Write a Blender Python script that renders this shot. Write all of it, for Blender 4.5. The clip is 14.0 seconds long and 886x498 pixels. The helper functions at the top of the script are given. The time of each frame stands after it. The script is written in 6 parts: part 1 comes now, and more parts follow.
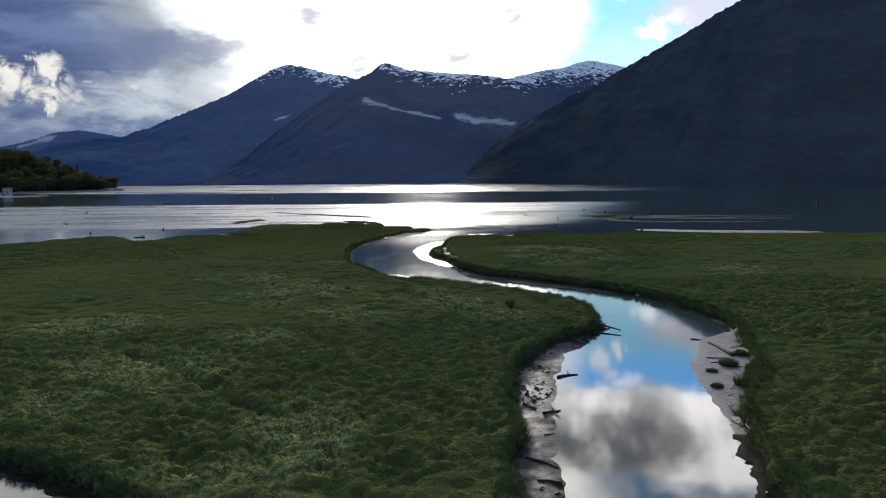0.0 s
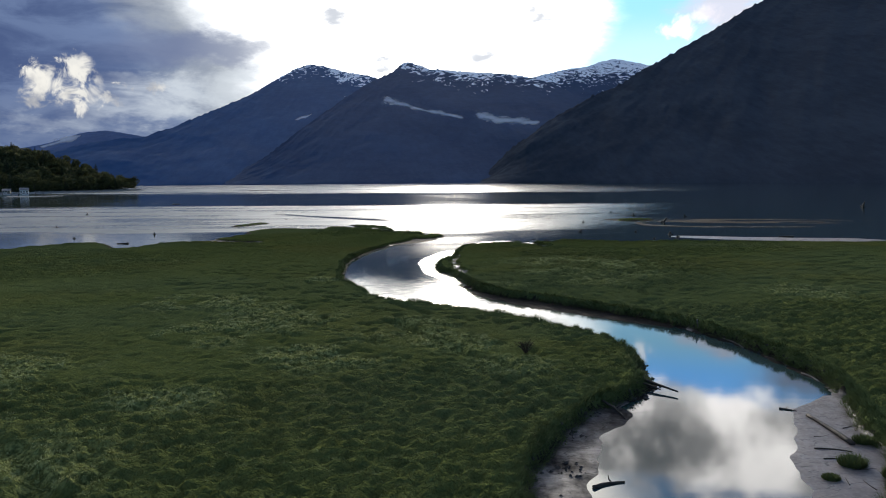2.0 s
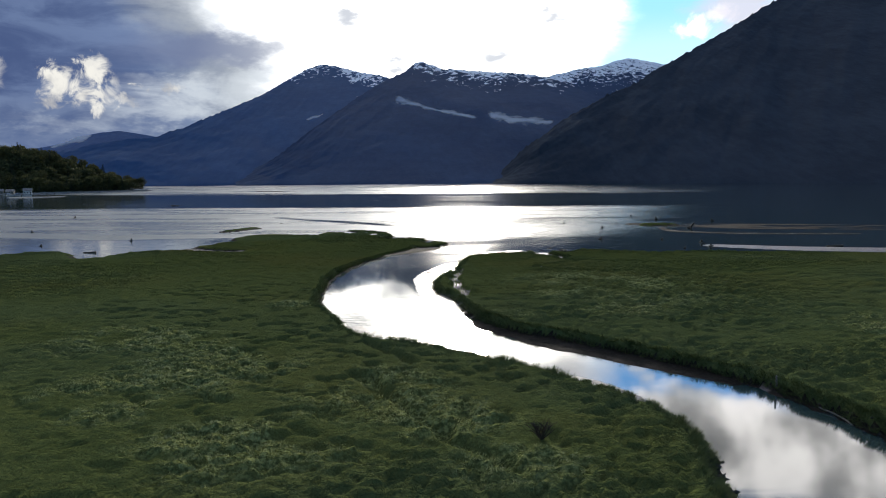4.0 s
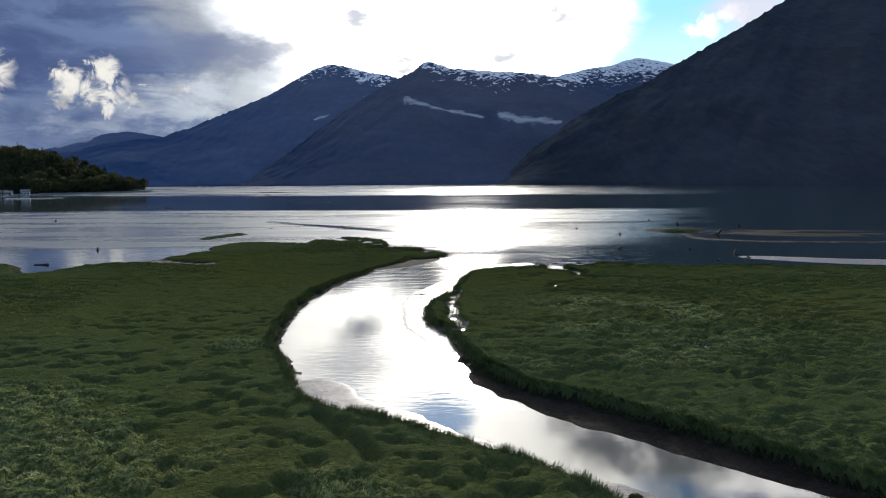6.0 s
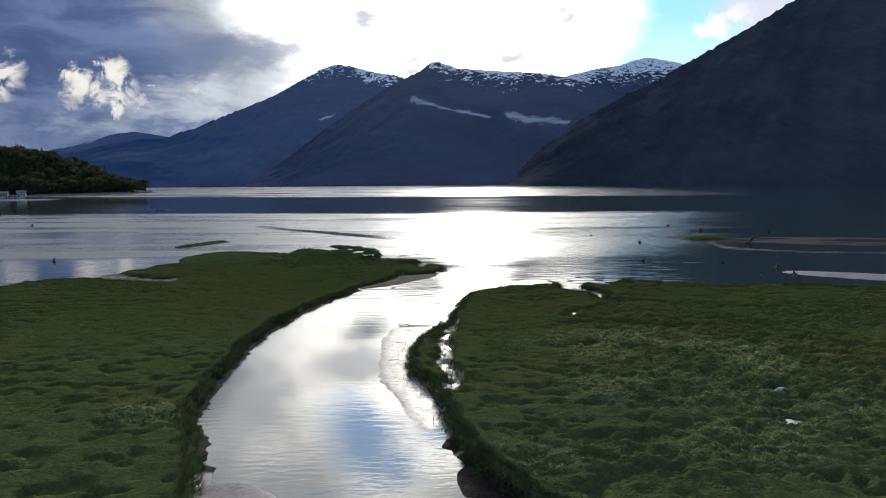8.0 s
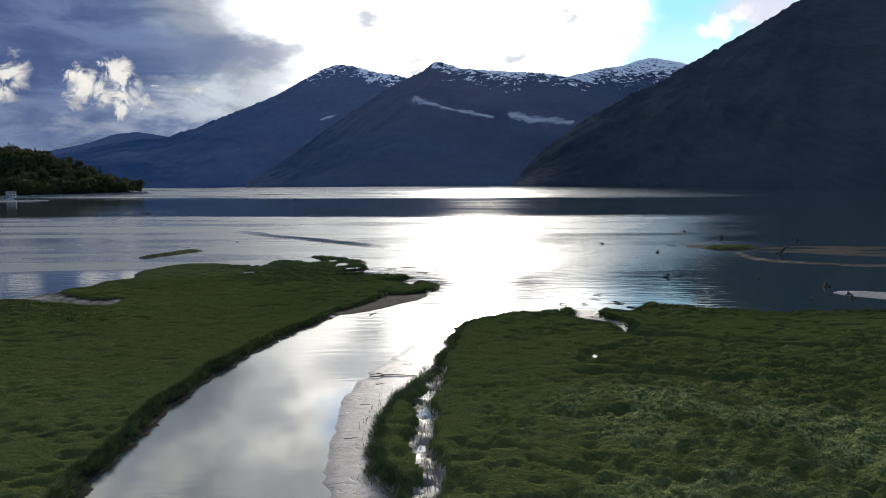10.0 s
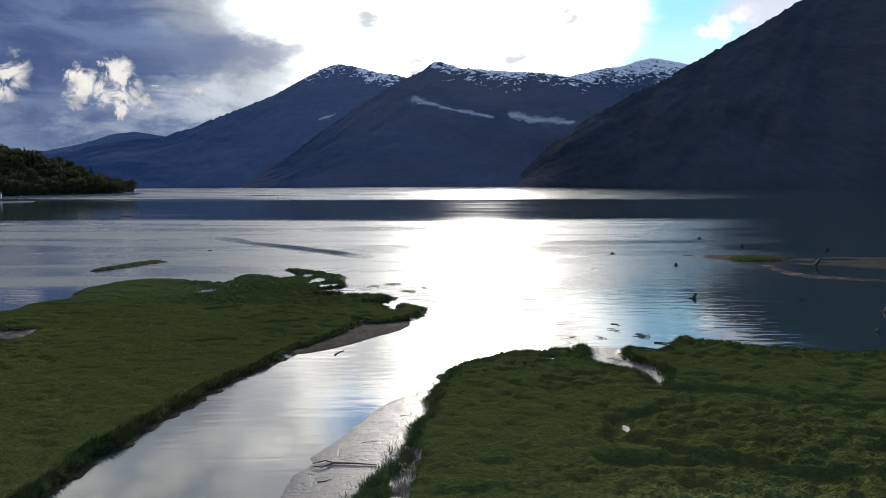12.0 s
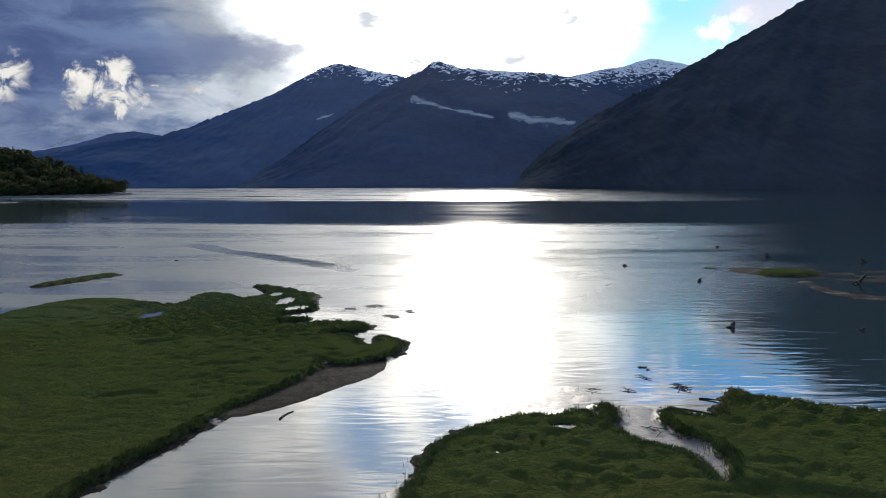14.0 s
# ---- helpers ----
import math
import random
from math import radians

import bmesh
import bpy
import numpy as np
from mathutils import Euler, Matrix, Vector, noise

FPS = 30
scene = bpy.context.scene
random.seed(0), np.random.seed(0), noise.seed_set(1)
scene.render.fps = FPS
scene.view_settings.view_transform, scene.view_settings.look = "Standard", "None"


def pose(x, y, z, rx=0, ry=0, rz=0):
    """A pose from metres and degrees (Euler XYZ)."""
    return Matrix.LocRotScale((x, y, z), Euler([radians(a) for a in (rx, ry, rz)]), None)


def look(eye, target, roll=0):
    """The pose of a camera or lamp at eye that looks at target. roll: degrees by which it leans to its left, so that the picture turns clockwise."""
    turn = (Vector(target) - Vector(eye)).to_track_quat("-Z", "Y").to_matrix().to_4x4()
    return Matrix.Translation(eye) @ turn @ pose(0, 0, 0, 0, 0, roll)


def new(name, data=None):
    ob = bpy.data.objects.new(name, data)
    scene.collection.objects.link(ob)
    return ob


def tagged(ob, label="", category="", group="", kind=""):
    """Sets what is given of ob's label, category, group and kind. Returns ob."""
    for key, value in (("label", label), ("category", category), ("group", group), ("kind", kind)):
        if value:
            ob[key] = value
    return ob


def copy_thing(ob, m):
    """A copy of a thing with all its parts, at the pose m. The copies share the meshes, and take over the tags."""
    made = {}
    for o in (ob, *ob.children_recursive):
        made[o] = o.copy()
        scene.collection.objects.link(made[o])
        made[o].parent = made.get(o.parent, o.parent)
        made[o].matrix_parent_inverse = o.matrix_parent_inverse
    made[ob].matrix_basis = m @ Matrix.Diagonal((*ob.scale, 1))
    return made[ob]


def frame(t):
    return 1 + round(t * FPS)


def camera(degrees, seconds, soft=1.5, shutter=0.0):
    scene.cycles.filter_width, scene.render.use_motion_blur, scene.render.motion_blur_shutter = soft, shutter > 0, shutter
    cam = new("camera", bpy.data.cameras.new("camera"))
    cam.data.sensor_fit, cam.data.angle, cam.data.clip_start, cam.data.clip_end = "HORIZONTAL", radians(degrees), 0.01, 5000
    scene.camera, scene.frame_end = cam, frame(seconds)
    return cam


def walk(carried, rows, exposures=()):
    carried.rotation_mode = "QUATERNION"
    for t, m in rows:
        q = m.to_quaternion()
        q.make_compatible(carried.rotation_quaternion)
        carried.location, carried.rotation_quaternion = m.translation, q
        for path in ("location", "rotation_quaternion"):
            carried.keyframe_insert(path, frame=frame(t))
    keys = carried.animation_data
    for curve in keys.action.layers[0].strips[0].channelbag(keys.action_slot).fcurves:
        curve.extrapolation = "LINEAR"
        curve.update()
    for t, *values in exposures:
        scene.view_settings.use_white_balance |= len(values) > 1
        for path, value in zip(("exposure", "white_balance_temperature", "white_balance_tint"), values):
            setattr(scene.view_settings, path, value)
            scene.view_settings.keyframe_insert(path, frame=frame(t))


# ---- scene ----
# The camera and its flight: a drone gliding low over a salt marsh.
cam = camera(65.9, 14.0, soft=1.0)
walk(cam, [
    (0.0, pose(-3.41, -1.96, 14.48, 83.916, 0.368, -4.720)),
    (0.5, pose(-2.41, 2.23, 14.52, 83.909, 0.359, -4.212)),
    (1.0, pose(-1.49, 6.42, 14.56, 83.905, 0.352, -3.706)),
    (1.5, pose(-0.63, 10.62, 14.60, 83.905, 0.346, -3.242)),
    (2.0, pose(0.17, 14.83, 14.64, 83.908, 0.342, -2.840)),
    (2.5, pose(0.92, 19.05, 14.69, 83.912, 0.338, -2.501)),
    (3.0, pose(1.62, 23.28, 14.74, 83.919, 0.336, -2.218)),
    (5.5, pose(4.58, 44.51, 15.05, 83.968, 0.326, -1.226)),
    (6.0, pose(5.10, 48.76, 15.13, 83.979, 0.324, -1.050)),
    (6.5, pose(5.59, 53.00, 15.21, 83.990, 0.320, -0.878)),
    (7.0, pose(6.07, 57.22, 15.29, 84.001, 0.316, -0.714)),
    (7.5, pose(6.53, 61.42, 15.38, 84.012, 0.310, -0.563)),
    (8.0, pose(6.98, 65.61, 15.47, 84.022, 0.303, -0.431)),
    (10.5, pose(9.09, 86.13, 15.98, 84.067, 0.239, -0.169)),
    (11.0, pose(9.49, 90.15, 16.09, 84.074, 0.219, -0.176)),
    (11.5, pose(9.88, 94.14, 16.20, 84.082, 0.195, -0.184)),
    (12.0, pose(10.27, 98.10, 16.32, 84.089, 0.169, -0.185)),
    (12.5, pose(10.64, 102.05, 16.43, 84.096, 0.139, -0.175)),
    (13.0, pose(10.99, 105.98, 16.54, 84.104, 0.105, -0.158)),
    (13.5, pose(11.34, 109.90, 16.66, 84.112, 0.067, -0.156)),
    (14.0, pose(11.66, 113.83, 16.77, 84.121, 0.025, -0.212)),
])

# ---- light ----
SUN_AZ, SUN_EL = 3.2, 13.5          # degrees right of +y, and up
sun = new("sun", bpy.data.lights.new("sun", "SUN"))
sun.data.energy, sun.data.angle, sun.data.color = 2.2, radians(5), (1.0, 0.93, 0.82)
sun.matrix_world = look((0, 0, 0), (-math.sin(radians(SUN_AZ)) * math.cos(radians(SUN_EL)),
                                    -math.cos(radians(SUN_AZ)) * math.cos(radians(SUN_EL)), -math.sin(radians(SUN_EL))))


class Nodes:
    """Short-hand for building node trees."""

    def __init__(self, tree):
        self.tree = tree
        tree.nodes.clear()

    def add(self, kind, **sets):
        node = self.tree.nodes.new(kind)
        for key, value in sets.items():
            setattr(node, key, value)
        return node

    def put(self, socket, value):
        if isinstance(value, bpy.types.NodeSocket):
            self.tree.links.new(value, socket)
        elif value is not None:
            socket.default_value = value

    def math(self, op, a, b=None, c=None, clamp=False):
        node = self.add("ShaderNodeMath", operation=op, use_clamp=clamp)
        for socket, value in zip(node.inputs, (a, b, c)):
            self.put(socket, value)
        return node.outputs[0]

    def vec(self, op, a, b=None):
        node = self.add("ShaderNodeVectorMath", operation=op)
        self.put(node.inputs[0], a)
        if op == "SCALE":
            self.put(node.inputs["Scale"], b)
        else:
            self.put(node.inputs[1], b)
        return node.outputs["Vector"]

    def step(self, x, lo, hi, out_lo=0.0, out_hi=1.0):
        node = self.add("ShaderNodeMapRange", interpolation_type="SMOOTHSTEP")
        for key, value in (("Value", x), ("From Min", lo), ("From Max", hi), ("To Min", out_lo), ("To Max", out_hi)):
            self.put(node.inputs[key], value)
        return node.outputs["Result"]

    def mix(self, fac, a, b):
        node = self.add("ShaderNodeMix", data_type="RGBA")
        self.put(node.inputs[0], fac)
        for socket, value in ((node.inputs[6], a), (node.inputs[7], b)):
            self.put(socket, (*value, 1) if isinstance(value, tuple) and len(value) == 3 else value)
        return node.outputs[2]

    def noise(self, vector, scale, detail=4.0, rough=0.5, lacunarity=2.0, distortion=0.0):
        node = self.add("ShaderNodeTexNoise")
        self.put(node.inputs["Vector"], vector)
        for key, value in (("Scale", scale), ("Detail", detail), ("Roughness", rough), ("Lacunarity", lacunarity), ("Distortion", distortion)):
            node.inputs[key].default_value = value
        return node.outputs["Fac"]

    def join(self, x, y, z):
        node = self.add("ShaderNodeCombineXYZ")
        for socket, value in zip(node.inputs, (x, y, z)):
            self.put(socket, value)
        return node.outputs[0]


def make_sky():
    """Broken cloud over a blue evening sky: a bright veil in front of the sun, a grey bank beside it, blue gaps."""
    world = bpy.data.worlds.new("sky")
    scene.world = world
    world.use_nodes = True
    n = Nodes(world.node_tree)
    unit = 1 / 0.12
    way = n.add("ShaderNodeTexCoord").outputs["Generated"]
    xyz = n.add("ShaderNodeSeparateXYZ")
    n.put(xyz.inputs[0], way)
    az0 = n.math("MULTIPLY", n.math("ARCTAN2", xyz.outputs[0], xyz.outputs[1]), 57.2958)
    el0 = n.math("MULTIPLY", n.math("ARCSINE", xyz.outputs[2]), 57.2958)
    flat = n.vec("MULTIPLY", way, (1.0, 1.0, 2.2))
    big = n.noise(flat, 5.0, 5, 0.55)
    fine = n.noise(flat, 16.0, 7, 0.6)
    other = n.noise(n.vec("ADD", flat, (7.3, 1.9, 4.4)), 9.0, 6, 0.58)
    wisp = n.noise(n.vec("MULTIPLY", way, (1.0, 1.0, 4.5)), 11.0, 6, 0.6, distortion=0.6)
    heap = n.noise(way, 13.0, 6, 0.55)
    az = n.math("ADD", az0, n.math("MULTIPLY", n.math("SUBTRACT", other, 0.5), 9.0))
    el = n.math("ADD", el0, n.math("MULTIPLY", n.math("SUBTRACT", fine, 0.5), 5.0))
    curl = n.noise(n.vec("ADD", way, (2.1, 5.2, 0.7)), 34.0, 6, 0.62, distortion=0.8)
    az_s = n.math("ADD", az0, n.math("MULTIPLY", n.math("SUBTRACT", curl, 0.5), 3.2))
    el_s = n.math("ADD", el0, n.math("MULTIPLY", n.math("SUBTRACT", n.noise(way, 41.0, 6, 0.6), 0.5), 2.2))

    def tone(r, g, b):
        return (r * unit, g * unit, b * unit)

    def blob(a, e, wa, we, soft=0.6, ragged=False):
        """1 inside an ellipse with a drifting edge, 0 outside."""
        u = n.math("DIVIDE", n.math("SUBTRACT", az_s if ragged else az, a), wa)
        v = n.math("DIVIDE", n.math("SUBTRACT", el_s if ragged else el, e), we)
        d = n.math("SQRT", n.math("ADD", n.math("MULTIPLY", u, u), n.math("MULTIPLY", v, v)))
        return n.step(d, 1 + soft, 1 - soft)

    nishita = n.add("ShaderNodeTexSky", sky_type="NISHITA", sun_disc=False, sun_elevation=radians(SUN_EL), sun_rotation=radians(SUN_AZ),
                    air_density=1.0, dust_density=0.6, ozone_density=2.0)
    col = n.vec("MULTIPLY", nishita.outputs[0], (0.62, 0.95, 1.35))
    # the blue gap beside the sun: pale low down, deeper above
    gap_col = n.mix(n.step(el0, 9.5, 13), tone(0.66, 1.02, 1.22), tone(0.42, 0.90, 1.28))
    gap_col = n.mix(n.step(el0, 13, 16.5), gap_col, tone(0.30, 0.98, 2.15))
    col = n.mix(blob(20, 13.5, 10, 6.5, 0.45), col, gap_col)
    # scattered cloud over the whole sky
    far = n.step(n.math("ABSOLUTE", az0), 27, 60)
    cover = n.step(n.math("ADD", big, n.math("MULTIPLY", n.math("SUBTRACT", fine, 0.5), 0.5)), 0.50, 0.66)
    high = n.step(el0, 24, 32)
    cloud_grey = n.mix(n.step(other, 0.4, 0.62), tone(0.20, 0.24, 0.34), tone(0.62, 0.65, 0.72))
    col = n.mix(n.math("MULTIPLY", cover, n.math("MAXIMUM", high, far)), col, cloud_grey)
    # the bright veil before the sun, thinning out on both sides
    edge = n.math("ADD", az, n.math("MULTIPLY", n.math("SUBTRACT", el0, 10), 0.55))
    right = n.math("SUBTRACT", az, n.math("MULTIPLY", n.math("SUBTRACT", el0, 10), 0.35))
    veil = n.math("MULTIPLY", n.step(edge, -26, -19), n.math("POWER", n.step(right, 17.0, 9.5), 1.6))
    veil = n.math("MULTIPLY", veil, n.step(el, 38, 24))
    du, dv = n.math("DIVIDE", n.math("SUBTRACT", az0, SUN_AZ), 15), n.math("DIVIDE", n.math("SUBTRACT", el0, SUN_EL), 9)
    glow = n.math("EXPONENT", n.math("MULTIPLY", n.math("ADD", n.math("MULTIPLY", du, du), n.math("MULTIPLY", dv, dv)), -1.0))
    drift = n.math("MULTIPLY", n.math("SUBTRACT", other, 0.5), n.step(el0, 13, 20, 1.0, 4.8))
    bright = n.math("ADD", n.math("MULTIPLY", glow, 3.2), n.math("ADD", n.step(el0, 15, 24, 1.9, 3.3), n.math("ADD", n.math("MULTIPLY", wisp, 1.3), drift)))
    bright = n.math("MULTIPLY", n.math("MAXIMUM", bright, 0.75), n.math("POWER", 0.10, n.step(edge, -7, -21)))
    col = n.mix(veil, col, n.vec("SCALE", n.mix(n.step(edge, -19, -8), tone(0.90, 1.0, 1.14), tone(1.0, 0.965, 0.885)), bright))
    # grey cloudlets within the veil
    for a, e, wa, we, amount in ((-6.6, 12.4, 2.6, 1.15, 0.97), (10.9, 12.3, 1.7, 1.1, 0.95), (6.3, 9.9, 2.2, 1.15, 0.96), (-2.1, 9.3, 1.8, 0.75, 0.95), (1.7, 9.2, 1.0, 0.5, 0.9)):
        col = n.mix(n.math("MULTIPLY", blob(a, e, wa, we, 0.9), amount), col, tone(0.56, 0.60, 0.68))
    for a, e, wa, we in ((-7, 15.5, 4, 1.5), (-13, 24, 5, 2.5), (4, 26, 5, 2.0), (-20, 27, 6, 3), (-14, 18.5, 3, 2.0), (12.5, 16.4, 3.0, 1.4)):
        col = n.mix(n.math("MULTIPLY", blob(a, e, wa, we, 0.8), 0.85), col, tone(1.2, 1.2, 1.3))
    # blue openings higher up
    for a, e, wa, we in ((-7.0, 20.6, 3.4, 2.6), (0.6, 20.2, 2.6, 1.6), (-4, 23.5, 3.5, 1.2), (-10, 28, 4, 2)):
        col = n.mix(n.math("MULTIPLY", blob(a, e, wa, we, 0.5), 0.92), col, tone(0.80, 1.30, 2.15))
    # a cumulus bank above the gap: white crown below, grey belly behind it
    bank = blob(24.0, 20.5, 16, 3.7, 0.22)
    belly = n.math("MULTIPLY", blob(17.5, 21.4, 6.5, 2.7, 0.55), n.step(heap, 0.66, 0.40))
    lumps = n.math("ADD", 1.1, n.math("MULTIPLY", n.step(heap, 0.36, 0.64), 2.5))
    lumps = n.math("MULTIPLY", lumps, n.math("SUBTRACT", 1.0, n.math("MULTIPLY", belly, 0.66)))
    col = n.mix(bank, col, n.vec("SCALE", n.join(unit, unit * 0.96, unit * 0.93), lumps))
    # shreds of cloud in the gap
    for a, e, wa, we in ((17.8, 14.9, 0.7, 0.9), (19.3, 14.1, 0.4, 0.5), (18.9, 16.1, 0.6, 0.5), (21.9, 11.4, 0.5, 0.6), (23.4, 12.0, 0.8, 0.5), (21.5, 10.9, 1.0, 0.5), (22.3, 17.2, 1.6, 0.6)):
        col = n.mix(n.math("MULTIPLY", blob(a, e, wa, we, 0.7, True), 0.75), col, tone(1.9, 1.9, 1.9))
    col = n.mix(n.math("MULTIPLY", blob(25.5, 12.2, 3.6, 1.3, 0.7), 0.85), col, tone(0.82, 0.78, 0.88))
    col = n.mix(n.math("MULTIPLY", blob(31.0, 14.8, 2.6, 1.0, 0.7), 0.85), col, tone(0.34, 0.34, 0.42))
    # the grey bank on the far side of the veil: dark above, lighter towards the sun, in drawn-out layers
    grey = n.step(edge, -15, -22)
    tongue = n.math("MULTIPLY", blob(-16.0, 9.9, 6.0, 1.3, 0.7), 0.97)
    layers = n.noise(n.vec("MULTIPLY", way, (1.0, 1.0, 3.4)), 7.5, 7, 0.6, distortion=0.7)
    shade = n.math("ADD", n.math("MULTIPLY", n.step(layers, 0.34, 0.66), 0.62), n.math("MULTIPLY", n.step(edge, -30, -17), 0.38))
    grey_col = n.mix(shade, tone(0.070, 0.108, 0.240), tone(0.185, 0.258, 0.440))
    grey_col = n.mix(n.math("MULTIPLY", n.step(edge, -23, -15), n.step(layers, 0.30, 0.60)), grey_col, tone(0.46, 0.52, 0.62))
    col = n.mix(n.math("MULTIPLY", grey, n.step(az0, -75, -55)), col, grey_col)
    col = n.mix(tongue, col, n.mix(n.step(az0, -19, -11), tone(0.17, 0.215, 0.36), tone(0.40, 0.44, 0.54)))
    col = n.mix(n.math("MULTIPLY", n.step(el, 14, 22), n.math("MULTIPLY", n.step(az0, -60, -45), n.step(az0, -14, -22))), col, n.mix(n.step(other, 0.4, 0.6), tone(0.95, 1.03, 1.12), tone(1.75, 1.70, 1.60)))
    low = n.math("MULTIPLY", n.step(el0, 7, 2.5), n.math("MULTIPLY", n.step(az0, -60, -50), n.step(az0, -14, -20)))
    col = n.mix(n.math("MULTIPLY", low, 0.75), col, n.mix(n.step(layers, 0.36, 0.62), tone(0.125, 0.180, 0.330), tone(0.24, 0.30, 0.43)))
    # pale light low under the grey bank
    for a, e, wa, we, amount in ((-16.5, 5.8, 3.4, 1.3, 0.8), (-20.0, 6.7, 2.6, 0.8, 0.75), (-21.5, 5.0, 3.6, 0.8, 0.55), (-27.0, 4.0, 3.0, 0.5, 0.35), (-13.0, 7.6, 2.5, 0.8, 0.7)):
        col = n.mix(n.math("MULTIPLY", blob(a, e, wa, we, 0.75), n.math("MULTIPLY", n.step(layers, 0.34, 0.62, 0.35, 1.0), amount)), col, tone(0.68, 0.74, 0.80))
    # sunlit heaps in front of it, torn at the edges
    for a, e, wa, we, amount in ((-26.3, 6.7, 2.0, 1.5, 1.0), (-24.9, 8.0, 1.2, 0.9, 0.9), (-24.0, 6.4, 0.9, 1.6, 0.85), (-31.6, 7.0, 1.3, 1.5, 0.9), (-20.0, 6.8, 1.4, 0.45, 0.9), (-23.0, 5.6, 1.2, 0.4, 0.8)):
        core = blob(a, e, wa, we, 0.8, True)
        torn = n.math("MULTIPLY", n.math("MULTIPLY", n.math("SUBTRACT", curl, 0.52), 4.0), n.step(core, 0.0, 0.35))
        col = n.mix(n.math("MULTIPLY", n.step(n.math("ADD", core, torn), 0.20, 1.10), amount), col, n.mix(n.step(heap, 0.36, 0.56), tone(0.40, 0.41, 0.45), tone(0.92, 0.90, 0.84)))
    # distant blue air at the horizon
    back = n.add("ShaderNodeBackground")
    n.put(back.inputs["Color"], col)
    back.inputs["Strength"].default_value = 0.12
    n.put(n.add("ShaderNodeOutputWorld").inputs[0], back.outputs[0])


make_sky()


# ---- materials ----
def material(name):
    made = bpy.data.materials.new(name)
    made.use_nodes = True
    n = Nodes(made.node_tree)
    bsdf = n.add("ShaderNodeBsdfPrincipled")
    n.put(n.add("ShaderNodeOutputMaterial").inputs[0], bsdf.outputs[0])
    return made, n, bsdf


def place(n):
    return n.add("ShaderNodeNewGeometry").outputs["Position"]


def bump(n, bsdf, height, strength, distance):
    node = n.add("ShaderNodeBump")
    node.inputs["Strength"].default_value = 1.0
    n.put(node.inputs["Strength"], strength)
    node.inputs["Distance"].default_value = distance
    n.put(node.inputs["Height"], height)
    n.put(bsdf.inputs["Normal"], node.outputs[0])


def two_tone(name, a, b, scale, rough, fine_scale=None, relief=0.5, depth=0.05, spec=0.5):
    made, n, bsdf = material(name)
    p = place(n)
    coarse = n.noise(p, scale, 5, 0.6)
    small = n.noise(p, fine_scale or scale * 9, 4, 0.6)
    both = n.math("ADD", n.math("MULTIPLY", coarse, 0.65), n.math("MULTIPLY", small, 0.35))
    n.put(bsdf.inputs["Base Color"], n.mix(n.step(both, 0.35, 0.65), a, b))
    bsdf.inputs["Roughness"].default_value = rough
    bsdf.inputs["Specular IOR Level"].default_value = spec
    bump(n, bsdf, both, relief, depth)
    return made


